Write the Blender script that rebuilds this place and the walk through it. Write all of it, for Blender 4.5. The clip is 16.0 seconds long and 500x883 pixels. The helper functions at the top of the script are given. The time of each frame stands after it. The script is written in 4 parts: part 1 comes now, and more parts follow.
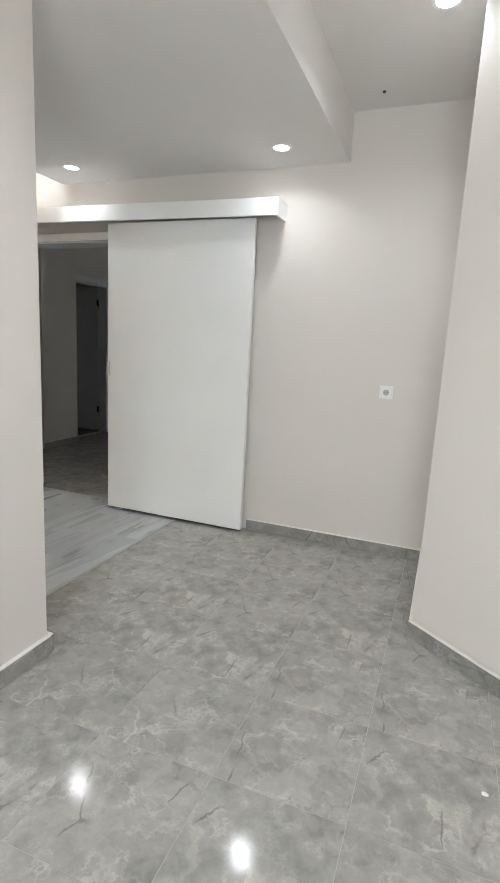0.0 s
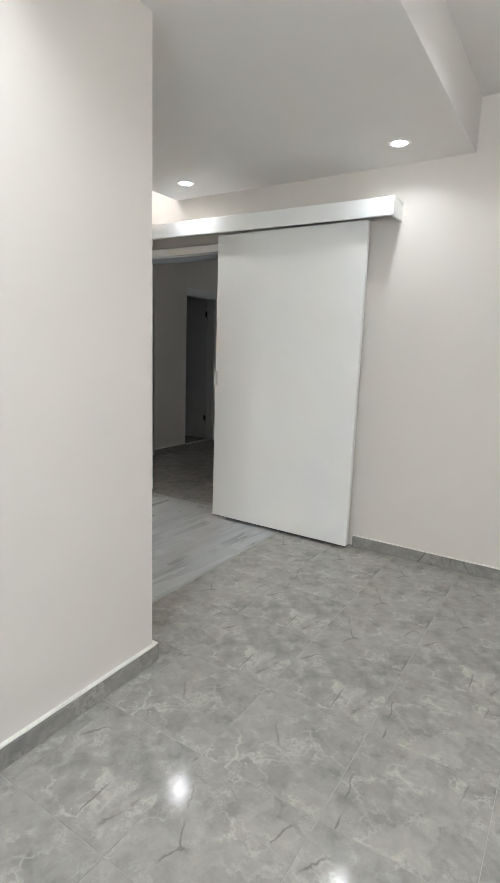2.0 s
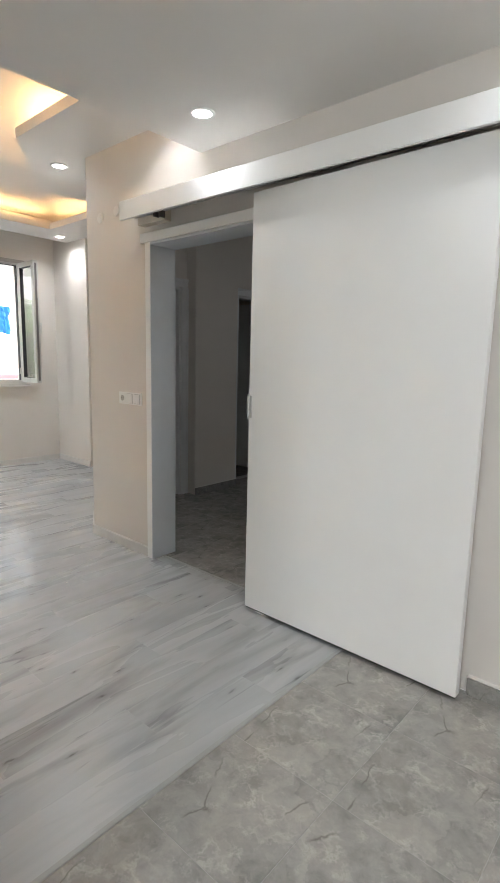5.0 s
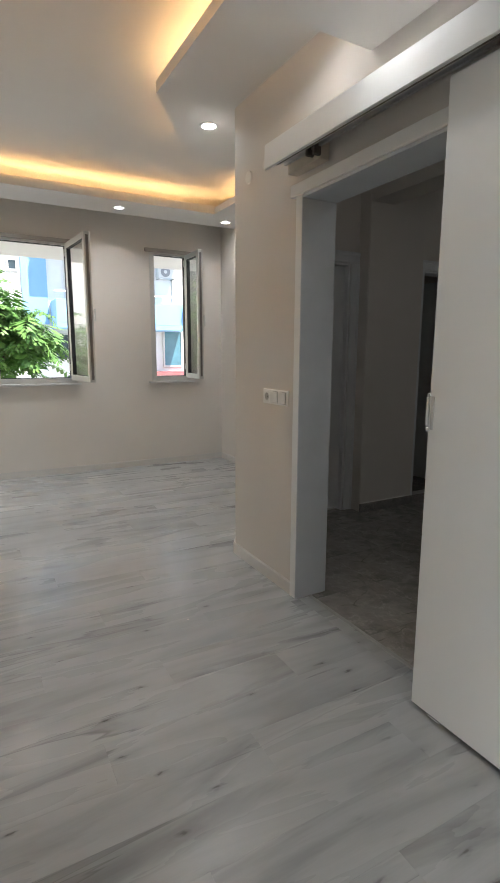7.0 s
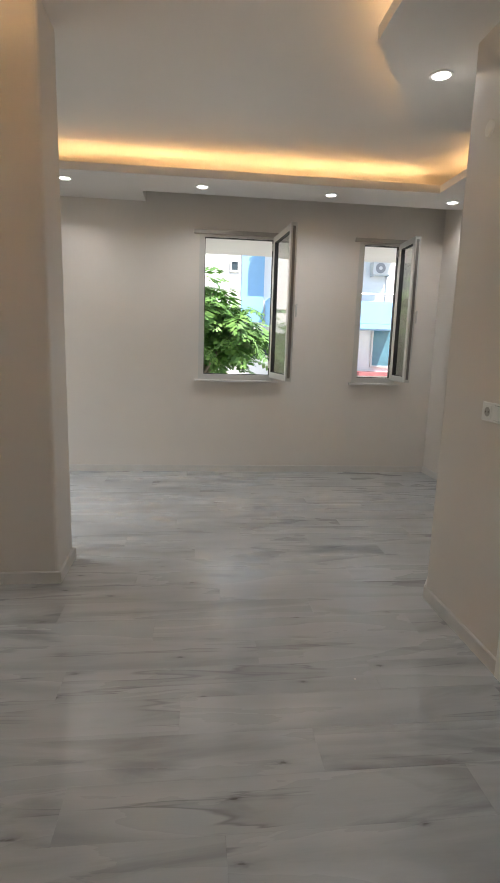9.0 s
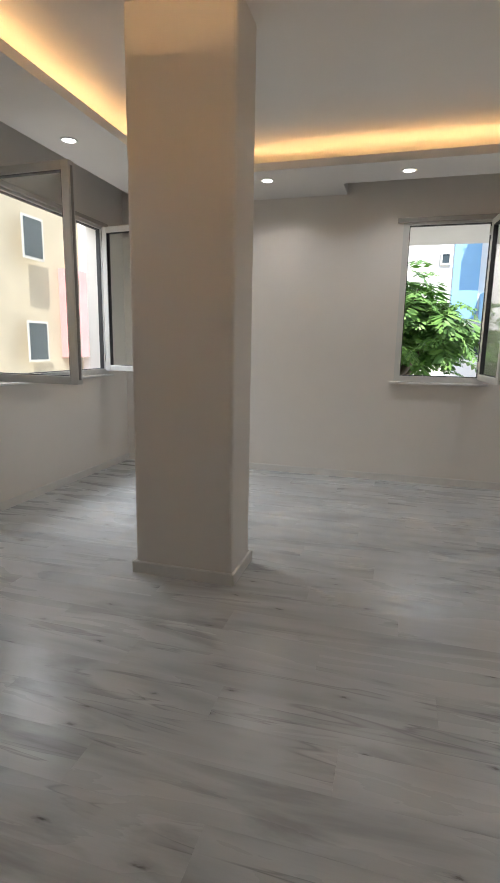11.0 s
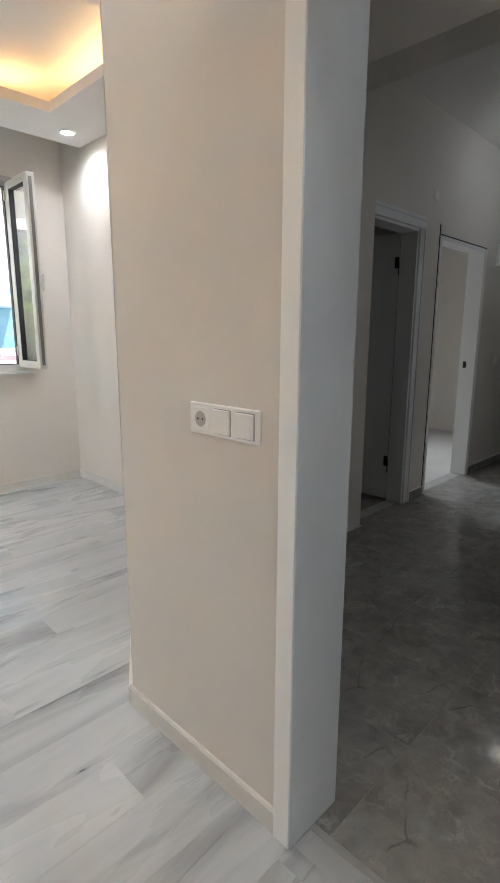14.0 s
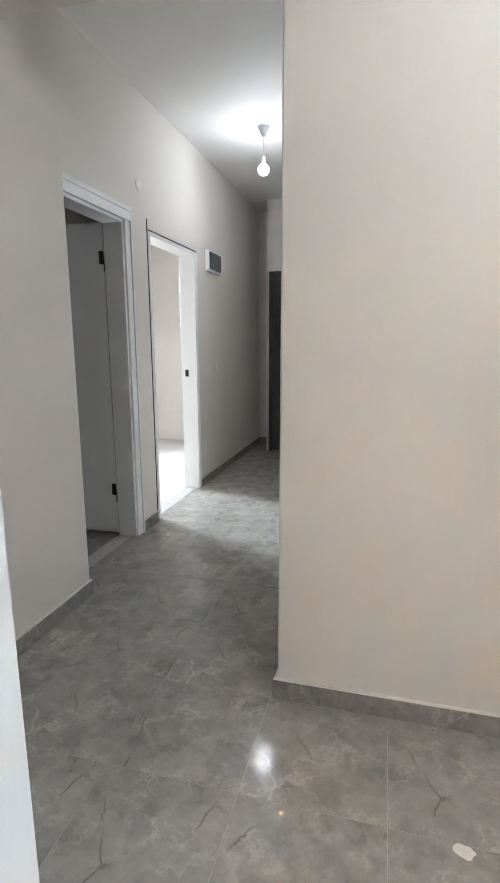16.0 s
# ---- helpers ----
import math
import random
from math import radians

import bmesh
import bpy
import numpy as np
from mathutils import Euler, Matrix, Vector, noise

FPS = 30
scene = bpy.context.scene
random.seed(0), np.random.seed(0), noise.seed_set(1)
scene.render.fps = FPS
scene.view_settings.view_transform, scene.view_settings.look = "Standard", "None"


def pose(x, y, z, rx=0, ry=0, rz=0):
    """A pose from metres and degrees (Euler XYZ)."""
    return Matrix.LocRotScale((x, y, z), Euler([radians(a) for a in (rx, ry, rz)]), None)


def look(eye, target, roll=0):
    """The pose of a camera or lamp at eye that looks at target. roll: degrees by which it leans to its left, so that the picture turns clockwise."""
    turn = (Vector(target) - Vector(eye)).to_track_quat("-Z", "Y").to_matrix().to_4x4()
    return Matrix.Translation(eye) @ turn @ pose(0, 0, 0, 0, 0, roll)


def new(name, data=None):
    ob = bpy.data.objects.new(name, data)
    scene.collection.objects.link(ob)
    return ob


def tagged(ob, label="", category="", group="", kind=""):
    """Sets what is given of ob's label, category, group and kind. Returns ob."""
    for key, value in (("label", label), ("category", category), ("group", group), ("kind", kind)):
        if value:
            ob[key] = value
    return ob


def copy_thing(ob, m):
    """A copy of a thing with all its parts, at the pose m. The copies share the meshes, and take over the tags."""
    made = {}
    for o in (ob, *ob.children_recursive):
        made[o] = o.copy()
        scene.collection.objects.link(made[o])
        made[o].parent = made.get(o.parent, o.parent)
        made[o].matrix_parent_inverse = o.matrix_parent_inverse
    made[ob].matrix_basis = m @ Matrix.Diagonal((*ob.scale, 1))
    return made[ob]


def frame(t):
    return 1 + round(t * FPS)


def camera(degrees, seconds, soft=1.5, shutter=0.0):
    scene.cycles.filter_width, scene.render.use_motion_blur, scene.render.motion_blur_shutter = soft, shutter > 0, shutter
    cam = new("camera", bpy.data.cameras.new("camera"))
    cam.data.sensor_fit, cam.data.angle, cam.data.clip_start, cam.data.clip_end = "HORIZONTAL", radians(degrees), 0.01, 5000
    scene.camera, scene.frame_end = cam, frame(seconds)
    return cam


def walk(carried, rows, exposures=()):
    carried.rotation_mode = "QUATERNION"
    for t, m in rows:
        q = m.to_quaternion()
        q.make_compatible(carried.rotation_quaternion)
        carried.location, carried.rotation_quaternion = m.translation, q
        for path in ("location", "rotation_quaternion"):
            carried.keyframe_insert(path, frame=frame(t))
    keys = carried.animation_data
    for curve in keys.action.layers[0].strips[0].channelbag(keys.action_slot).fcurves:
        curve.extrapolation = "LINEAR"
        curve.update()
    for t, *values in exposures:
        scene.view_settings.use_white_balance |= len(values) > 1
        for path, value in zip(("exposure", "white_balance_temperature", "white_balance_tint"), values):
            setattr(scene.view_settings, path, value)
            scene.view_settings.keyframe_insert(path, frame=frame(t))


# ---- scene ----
# ------------------------------------------------------------------ camera
PATH = [
    (0, (3.463, -3.45, 1.359), (2.768, -1.611, 0.991), 3.0),
    (0.5, (3.443, -3.452, 1.36), (2.617, -1.671, 0.98), 2.8),
    (1, (3.419, -3.453, 1.361), (2.484, -1.729, 0.97), 2.5),
    (1.5, (3.403, -3.437, 1.356), (2.4, -1.749, 0.976), 2.2),
    (2, (3.39, -3.369, 1.358), (2.339, -1.704, 1.005), 2.0),
    (2.5, (3.358, -3.226, 1.36), (2.29, -1.567, 1.032), 1.8),
    (3, (3.228, -3.036, 1.377), (2.171, -1.368, 1.063), 1.4),
    (3.2, (3.169, -2.956, 1.379), (2.107, -1.291, 1.064), 1.3),
    (5.3, (2.677, -1.984, 1.365), (1.323, -0.544, 1.062), 1.2),
    (5.5, (2.609, -1.894, 1.355), (1.22, -0.487, 1.058), 1.1),
    (6, (2.451, -1.681, 1.348), (0.962, -0.381, 1.041), 0.9),
    (6.5, (2.337, -1.573, 1.345), (0.744, -0.407, 1.025), 0.2),
    (7, (2.243, -1.508, 1.331), (0.515, -0.559, 0.994), 0.2),
    (7.5, (2.207, -1.41, 1.337), (0.37, -0.699, 0.993), 1.0),
    (8, (2.143, -1.349, 1.323), (0.252, -0.805, 0.966), 1.8),
    (8.5, (2.005, -1.301, 1.329), (0.087, -0.861, 0.972), 1.7),
    (9, (1.836, -1.291, 1.332), (-0.121, -1.076, 0.979), 1.7),
    (9.2, (1.776, -1.289, 1.326), (-0.191, -1.217, 0.972), 1.7),
    (10.25, (1.65, -1.248, 1.328), (-0.22, -1.855, 0.963), 1.2),
    (11.3, (1.531, -1.224, 1.33), (-0.391, -1.629, 0.955), 0.6),
    (11.5, (1.487, -1.221, 1.327), (-0.46, -1.466, 0.938), 0.3),
    (12, (1.364, -1.276, 1.357), (-0.58, -1.1, 0.922), 0.0),
    (12.5, (1.211, -1.195, 1.304), (-0.663, -0.661, 0.852), 0.3),
    (13, (1.063, -1.026, 1.322), (-0.702, -0.195, 0.877), 0.9),
    (13.5, (0.92, -0.922, 1.307), (-0.684, 0.194, 0.883), 0.5),
    (14, (0.747, -0.863, 1.308), (-0.634, 0.527, 0.903), 0.2),
    (14.5, (0.663, -0.764, 1.302), (-0.496, 0.814, 0.893), -0.1),
    (15, (0.609, -0.582, 1.32), (-0.352, 1.123, 0.908), 0.3),
    (15.5, (0.578, -0.453, 1.317), (-0.174, 1.357, 0.92), 0.2),
    (16, (0.481, -0.291, 1.316), (-0.027, 1.606, 0.935), -0.2),
]
EXPOSURES = [(0.0, 1.93, 6150, 9), (3.2, 1.93, 6150, 9), (5.3, 1.92, 6250, 10), (7.0, 1.25, 6400, 10), (8.0, 1.1, 6500, 10), (9.2, 1.0, 6550, 11), (11.3, 0.85, 6450, 11), (12.5, 0.82, 6550, 11), (13.3, 1.13, 6450, 10), (14.0, 2.05, 6150, 10), (14.5, 2.92, 6050, 10), (15.0, 3.35, 5850, 10), (15.5, 3.9, 6050, 10), (16.0, 4.2, 6050, 10)]
cam = camera(52.1, 16.0)
walk(cam, [(t, look(eye, target, roll)) for t, eye, target, roll in PATH], EXPOSURES)

# ------------------------------------------------------------------ light
SUN_ELEVATION, SUN_ROTATION = 58.0, 60.0
world = bpy.data.worlds.new("sky")
scene.world = world
world.use_nodes = True
sky = world.node_tree.nodes.new("ShaderNodeTexSky")
sky.sky_type, sky.sun_disc = "NISHITA", False
sky.sun_elevation, sky.sun_rotation = radians(SUN_ELEVATION), radians(SUN_ROTATION)
backdrop_light = world.node_tree.nodes["Background"]
backdrop_light.inputs["Strength"].default_value = 0.15
world.node_tree.links.new(sky.outputs[0], backdrop_light.inputs["Color"])

sun = new("sun", bpy.data.lights.new("sun", "SUN"))
sun.data.energy, sun.data.angle, sun.data.color = 5.0, radians(0.5), (1.0, 0.95, 0.87)
sun_way = Vector((math.sin(radians(SUN_ROTATION)) * math.cos(radians(SUN_ELEVATION)), math.cos(radians(SUN_ROTATION)) * math.cos(radians(SUN_ELEVATION)), math.sin(radians(SUN_ELEVATION))))
sun.matrix_world = look(sun_way * 50, (0, 0, 0))


def area_lamp(name, eye, target, width, height, watts, colour, spread=180, shape="RECTANGLE"):
    lamp = bpy.data.lights.new(name, "AREA")
    lamp.shape, lamp.size, lamp.size_y, lamp.energy, lamp.color, lamp.spread = shape, width, height, watts, colour, radians(spread)
    ob = new(name, lamp)
    ob.matrix_world = look(eye, target)
    return ob


DAY = (0.93, 0.97, 1.0)
COOL = (0.985, 0.99, 1.0)
WARM = (1.0, 0.59, 0.25)
# daylight that enters by the windows
for y, wide in ((-0.855, 0.80), (0.655, 0.47)):
    area_lamp("window_portal", (-3.80, y, 1.76), (0, y, 1.76), wide, 1.48, 1, DAY).data.cycles.is_portal = True
area_lamp("window_portal", (-2.40, -4.34, 1.76), (-2.40, 0, 1.76), 1.75, 1.44, 1, DAY).data.cycles.is_portal = True
# added lamp outside, above the view, that boosts the wide window's daylight
area_lamp("daylight_boost_window_3", (-2.4, -5.9, 4.1), (-2.1, -3.0, 0.8), 3.2, 1.7, 150, DAY)
area_lamp("daylight_window_4", (3.7, -5.52, 1.6), (3.4, 0, 1.0), 1.3, 1.2, 16, DAY)
area_lamp("daylight_bedroom", (-4.0, 4.7, 1.7), (-0.9, 3.75, 0.0), 0.9, 1.4, 7, DAY, 90)

# downlights: place of each and strength
# the lamps at x 2.3 and 3.75 are unseen, added to brighten the kitchen
DOWNLIGHTS = [(2.388, -0.336, 2.52, 0.6), (0.841, -0.319, 2.52, 0.5), (0.30, -0.26, 2.76, 0.48), (2.3, -2.75, 2.52, 1.5), (3.28, -0.92, 2.81, 1.0), (3.75, -2.9, 2.81, 1.6), (3.75, -4.4, 2.81, 1.4),
              (-0.99, -0.04, 2.76, 1.5), (-3.109, -2.44, 2.76, 1.9), (-3.109, -1.247, 2.76, 1.9), (-3.109, -0.061, 2.76, 1.9), (-3.109, 1.113, 2.76, 1.3), (-1.91, -3.61, 2.76, 1.9), (-0.6, -3.61, 2.76, 1.9)]
for x, y, z, watts in DOWNLIGHTS:
    area_lamp("downlight_beam", (x, y, z - 0.008), (x, y, 0), 0.085, 0.085, watts, COOL, 140, "DISK")

# warm strips that lie behind the lips of the cove
COVE_WATTS = 1.05


def cove_strip(a, b, out, z, watts, aim=-0.15, back=0.16):
    mid = (Vector((*a, z)) + Vector((*b, z))) / 2 + Vector((*out, 0)) * back
    length = (Vector(b) - Vector(a)).length
    lamp = bpy.data.lights.new("cove_strip", "AREA")
    lamp.shape, lamp.size, lamp.size_y, lamp.energy, lamp.color = "RECTANGLE", length, 0.015, watts * length, WARM
    ob = new("cove_strip", lamp)
    along = (Vector((*b, 0)) - Vector((*a, 0))).normalized()
    way = (Vector((0, 0, 1)) - Vector((*out, 0)) * aim).normalized()
    side = along.cross(way).normalized()
    ob.matrix_world = Matrix.Translation(mid) @ Matrix((along, side, along.cross(side))).transposed().to_4x4()
    if (ob.matrix_world.to_3x3() @ Vector((0, 0, -1))).dot(way) < 0:
        ob.matrix_world = Matrix.Translation(mid) @ Matrix((along, -side, along.cross(-side))).transposed().to_4x4()


cove_strip((-2.865, -3.25), (-2.865, 0.83), (-1, 0), 2.792, COVE_WATTS)
cove_strip((-2.86, 0.868), (-1.66, 0.868), (0, 1), 2.792, COVE_WATTS)
cove_strip((-2.86, -3.25), (0.45, -3.25), (0, -1), 2.792, COVE_WATTS)
cove_strip((-0.761, -0.464), (0.45, -0.464), (0, 1), 2.792, COVE_WATTS)
cove_strip((-0.79, -0.45), (-1.61, 0.08), (0.545, 0.838), 2.792, COVE_WATTS)
cove_strip((-1.62, 0.12), (-1.62, 0.83), (1, 0), 2.792, COVE_WATTS)
cove_strip((0.49, -3.2), (0.49, -1.3), (1, 0), 2.600, 2.8 * COVE_WATTS, 1.6, 0.2)
# bulb of the corridor
bulb_lamp = new("bulb_light", bpy.data.lights.new("bulb_light", "POINT"))
bulb_lamp.data.energy, bulb_lamp.data.color, bulb_lamp.data.shadow_soft_size = 0.015, (0.88, 0.93, 1.0), 0.035
bulb_lamp.location = (-0.5, 3.80, 2.57)
# unseen fill light, added to brighten the hall beside the doorway
hall_fill = new("hall_fill_light", bpy.data.lights.new("hall_fill_light", "POINT"))
hall_fill.data.energy, hall_fill.data.color, hall_fill.data.shadow_soft_size = 0.41, (1.0, 0.985, 0.965), 0.035
hall_fill.location = (1.15, 0.70, 2.57)

# ------------------------------------------------------------------ materials


class Nodes:
    """A material's node tree with short calls."""

    def __init__(self, name, rough=0.5, metal=0.0, spec=0.5):
        self.mat = bpy.data.materials.new(name)
        self.mat.use_nodes = True
        self.tree = self.mat.node_tree
        self.bsdf = self.tree.nodes["Principled BSDF"]
        self.bsdf.inputs["Roughness"].default_value = rough
        self.bsdf.inputs["Metallic"].default_value = metal
        self.bsdf.inputs["Specular IOR Level"].default_value = spec

    def add(self, kind, **values):
        node = self.tree.nodes.new(kind)
        for key, value in values.items():
            if key in node.inputs:
                node.inputs[key].default_value = value
        return node

    def link(self, a, b):
        self.tree.links.new(a, b)

    def coords(self, scale=(1, 1, 1), shift=None):
        tex = self.add("ShaderNodeTexCoord")
        mapping = self.add("ShaderNodeMapping")
        mapping.inputs["Scale"].default_value = scale
        self.link(tex.outputs["Object"], mapping.inputs["Vector"])
        if shift is not None:
            self.link(shift, mapping.inputs["Location"])
        return mapping.outputs[0]

    def noise(self, where, scale, detail=4, rough=0.55, warp=0.0):
        node = self.add("ShaderNodeTexNoise", Scale=scale, Detail=detail, Roughness=rough, Distortion=warp)
        self.link(where, node.inputs["Vector"])
        return node.outputs["Fac"]

    def ramp(self, value, stops, smooth=False):
        node = self.add("ShaderNodeValToRGB")
        if smooth:
            node.color_ramp.interpolation = "EASE"
        while len(node.color_ramp.elements) < len(stops):
            node.color_ramp.elements.new(0.5)
        for element, (place, colour) in zip(node.color_ramp.elements, stops):
            element.position = place
            element.color = (*colour, 1) if isinstance(colour, tuple) else (colour, colour, colour, 1)
        self.link(value, node.inputs[0])
        return node.outputs[0]

    def mix(self, factor, a, b, blend="MIX"):
        node = self.add("ShaderNodeMix")
        node.data_type, node.blend_type = "RGBA", blend
        for value, socket in ((factor, node.inputs[0]), (a, node.inputs[6]), (b, node.inputs[7])):
            if isinstance(value, bpy.types.NodeSocket):
                self.link(value, socket)
            else:
                socket.default_value = (*value, 1) if isinstance(value, tuple) else value
        return node.outputs[2]

    def maths(self, operation, a, b=0.0):
        node = self.add("ShaderNodeMath")
        node.operation = operation
        for value, socket in ((a, node.inputs[0]), (b, node.inputs[1])):
            if isinstance(value, bpy.types.NodeSocket):
                self.link(value, socket)
            else:
                socket.default_value = value
        return node.outputs[0]

    def bump(self, height, strength=0.2, distance=0.002):
        node = self.add("ShaderNodeBump", Strength=strength, Distance=distance)
        self.link(height, node.inputs["Height"])
        self.link(node.outputs[0], self.bsdf.inputs["Normal"])

    def colour(self, value):
        if isinstance(value, bpy.types.NodeSocket):
            self.link(value, self.bsdf.inputs["Base Color"])
        else:
            self.bsdf.inputs["Base Color"].default_value = (*value, 1)
        return self

    def rough(self, value):
        self.link(value, self.bsdf.inputs["Roughness"])


def plain(name, colour, rough=0.5, metal=0.0, vary=0.06, scale=9.0, grain=0.03, spec=0.5):
    n = Nodes(name, rough, metal, spec)
    where = n.coords()
    low, high = tuple(c * (1 - vary) for c in colour), tuple(min(1, c * (1 + vary)) for c in colour)
    n.colour(n.ramp(n.noise(where, scale, 5), [(0.3, low), (0.7, high)]))
    if grain:
        n.bump(n.noise(where, 260, 3), grain, 0.001)
    return n.mat


def paint(name, colour, rough=0.62, vary=0.03):
    """Rolled wall paint: broad unevenness and the fine stipple of the roller."""
    n = Nodes(name, rough, 0, 0.4)
    where = n.coords()
    broad = n.noise(where, 0.9, 3)
    fine = n.noise(where, 7, 5)
    tone = n.ramp(broad, [(0.3, tuple(c * (1 - vary) for c in colour)), (0.7, tuple(c * (1 + vary) for c in colour))])
    n.colour(n.mix(0.25, tone, n.ramp(fine, [(0.35, tuple(c * 0.95 for c in colour)), (0.65, colour)])))
    n.rough(n.ramp(fine, [(0.3, rough - 0.08), (0.7, rough + 0.08)]))
    n.bump(n.mix(0.5, n.noise(where, 190, 3), n.noise(where, 14, 2)), 0.10, 0.0015)
    return n.mat


def laminate():
    """Grey limed-oak laminate: streaks along the board, darker drifts, thin cracks and small knots."""
    n = Nodes("laminate", 0.38, 0, 0.45)
    info = n.add("ShaderNodeObjectInfo")
    shift = n.add("ShaderNodeCombineXYZ")
    n.link(n.maths("MULTIPLY", info.outputs["Random"], 37.0), shift.inputs[0])
    n.link(n.maths("MULTIPLY", info.outputs["Random"], 91.0), shift.inputs[1])
    at = shift.outputs[0]
    streak = n.noise(n.coords((3.0, 0.42, 1), at), 1.9, 5, 0.5, 0.7)
    fine = n.noise(n.coords((70, 2.4, 1), at), 3, 4)
    drift = n.noise(n.coords((3.4, 0.7, 1), at), 1.5, 5, 0.52, 0.9)
    base = n.ramp(streak, [(0.28, (0.285, 0.285, 0.281)), (0.42, (0.375, 0.376, 0.372)), (0.58, (0.435, 0.436, 0.431)), (0.78, (0.385, 0.385, 0.38))])
    base = n.mix(0.07, base, n.ramp(fine, [(0.35, (0.25, 0.248, 0.244)), (0.7, (0.43, 0.43, 0.424))]))
    base = n.mix(n.ramp(drift, [(0.53, 0.0), (0.62, 0.4), (0.72, 0.8)]), base, (0.19, 0.186, 0.18))
    crack = n.ramp(n.noise(n.coords((4.6, 0.36, 1), at), 1.8, 3, 0.5, 0.9), [(0.60, 0.0), (0.615, 0.55), (0.63, 0.22), (0.69, 0.0)])
    gate = n.ramp(n.noise(n.coords((1.5, 1.5, 1), at), 1.6, 2), [(0.44, 0.0), (0.54, 1.0)])
    base = n.mix(n.maths("MULTIPLY", crack, gate), base, (0.11, 0.106, 0.10))
    knot = n.add("ShaderNodeTexVoronoi", Scale=1.0)
    knot.voronoi_dimensions = "2D"
    bent = n.add("ShaderNodeMix")
    bent.data_type = "VECTOR"
    bent.inputs[0].default_value = 0.14
    wobble = n.add("ShaderNodeTexNoise", Scale=9.0, Detail=3.0)
    spread = n.coords((8.0, 2.6, 1), at)
    n.link(spread, wobble.inputs["Vector"])
    n.link(spread, bent.inputs[4])
    n.link(wobble.outputs["Color"], bent.inputs[5])
    n.link(bent.outputs[1], knot.inputs["Vector"])
    some = n.ramp(knot.outputs["Color"], [(0.50, 0.0), (0.60, 1.0)])
    ring = n.ramp(knot.outputs["Distance"], [(0.018, 0.85), (0.036, 0.45), (0.075, 0.16), (0.22, 0.0)])
    base = n.mix(n.maths("MULTIPLY", ring, some), base, (0.075, 0.07, 0.064))
    base = n.mix(0.05, base, n.ramp(info.outputs["Random"], [(0.0, (0.29, 0.288, 0.28)), (1.0, (0.42, 0.417, 0.408))]))
    base = n.mix(1.0, base, (1.075, 1.105, 1.12), "MULTIPLY")
    n.colour(base)
    n.rough(n.ramp(streak, [(0.3, 0.31), (0.7, 0.25)]))
    n.bump(fine, 0.10, 0.0008)
    return n.mat


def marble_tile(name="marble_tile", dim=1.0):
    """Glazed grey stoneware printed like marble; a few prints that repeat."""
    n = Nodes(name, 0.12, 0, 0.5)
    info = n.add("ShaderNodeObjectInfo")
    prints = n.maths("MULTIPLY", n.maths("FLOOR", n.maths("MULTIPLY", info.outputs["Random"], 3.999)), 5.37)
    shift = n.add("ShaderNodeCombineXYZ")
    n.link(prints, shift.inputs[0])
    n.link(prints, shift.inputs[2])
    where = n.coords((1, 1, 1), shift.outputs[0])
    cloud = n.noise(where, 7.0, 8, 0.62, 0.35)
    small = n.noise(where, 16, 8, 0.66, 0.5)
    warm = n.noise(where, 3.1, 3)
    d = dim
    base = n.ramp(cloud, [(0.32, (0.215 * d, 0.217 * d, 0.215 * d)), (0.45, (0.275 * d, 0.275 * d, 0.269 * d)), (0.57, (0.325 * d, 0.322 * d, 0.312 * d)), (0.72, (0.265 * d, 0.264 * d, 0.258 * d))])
    base = n.mix(n.ramp(small, [(0.42, 0.0), (0.74, 0.7)]), base, (0.425 * d, 0.412 * d, 0.39 * d))
    base = n.mix(n.ramp(small, [(0.26, 0.5), (0.46, 0.0)]), base, (0.20 * d, 0.20 * d, 0.197 * d))
    base = n.mix(n.ramp(warm, [(0.5, 0.0), (0.72, 0.25)]), base, (0.36 * d, 0.33 * d, 0.29 * d))
    bent = n.add("ShaderNodeMix")
    bent.data_type = "VECTOR"
    bent.inputs[0].default_value = 0.22
    wobble = n.add("ShaderNodeTexNoise", Scale=9.0, Detail=6.0, Roughness=0.65)
    n.link(where, wobble.inputs["Vector"])
    n.link(where, bent.inputs[4])
    n.link(wobble.outputs["Color"], bent.inputs[5])
    for size, reach, strength in ((5.5, 0.06, 0.85), (13.0, 0.13, 0.7), (26.0, 0.14, 0.4)):
        pale = n.add("ShaderNodeTexVoronoi", Scale=size)
        pale.feature = "DISTANCE_TO_EDGE"
        n.link(bent.outputs[1], pale.inputs["Vector"])
        where_pale = n.ramp(n.noise(where, size * 0.55, 3), [(0.50, 0.0), (0.64, strength)])
        line = n.ramp(pale.outputs["Distance"], [(0.0, 1.0), (reach * 0.4, 0.4), (reach, 0.0)])
        base = n.mix(n.maths("MULTIPLY", line, where_pale), base, (0.56 * d, 0.545 * d, 0.52 * d))
    patch = n.add("ShaderNodeTexVoronoi", Scale=8.5)
    n.link(bent.outputs[1], patch.inputs["Vector"])
    base = n.mix(0.22, base, n.ramp(patch.outputs["Color"], [(0.2, (0.19 * d, 0.193 * d, 0.19 * d)), (0.55, (0.31 * d, 0.307 * d, 0.297 * d)), (0.85, (0.43 * d, 0.42 * d, 0.40 * d))]))
    crack = n.add("ShaderNodeTexVoronoi", Scale=2.6)
    crack.feature = "DISTANCE_TO_EDGE"
    swerve = n.add("ShaderNodeMix")
    swerve.data_type = "VECTOR"
    swerve.inputs[0].default_value = 0.06
    n.link(n.coords((1.3, 0.7, 1), shift.outputs[0]), swerve.inputs[4])
    n.link(wobble.outputs["Color"], swerve.inputs[5])
    n.link(swerve.outputs[1], crack.inputs["Vector"])
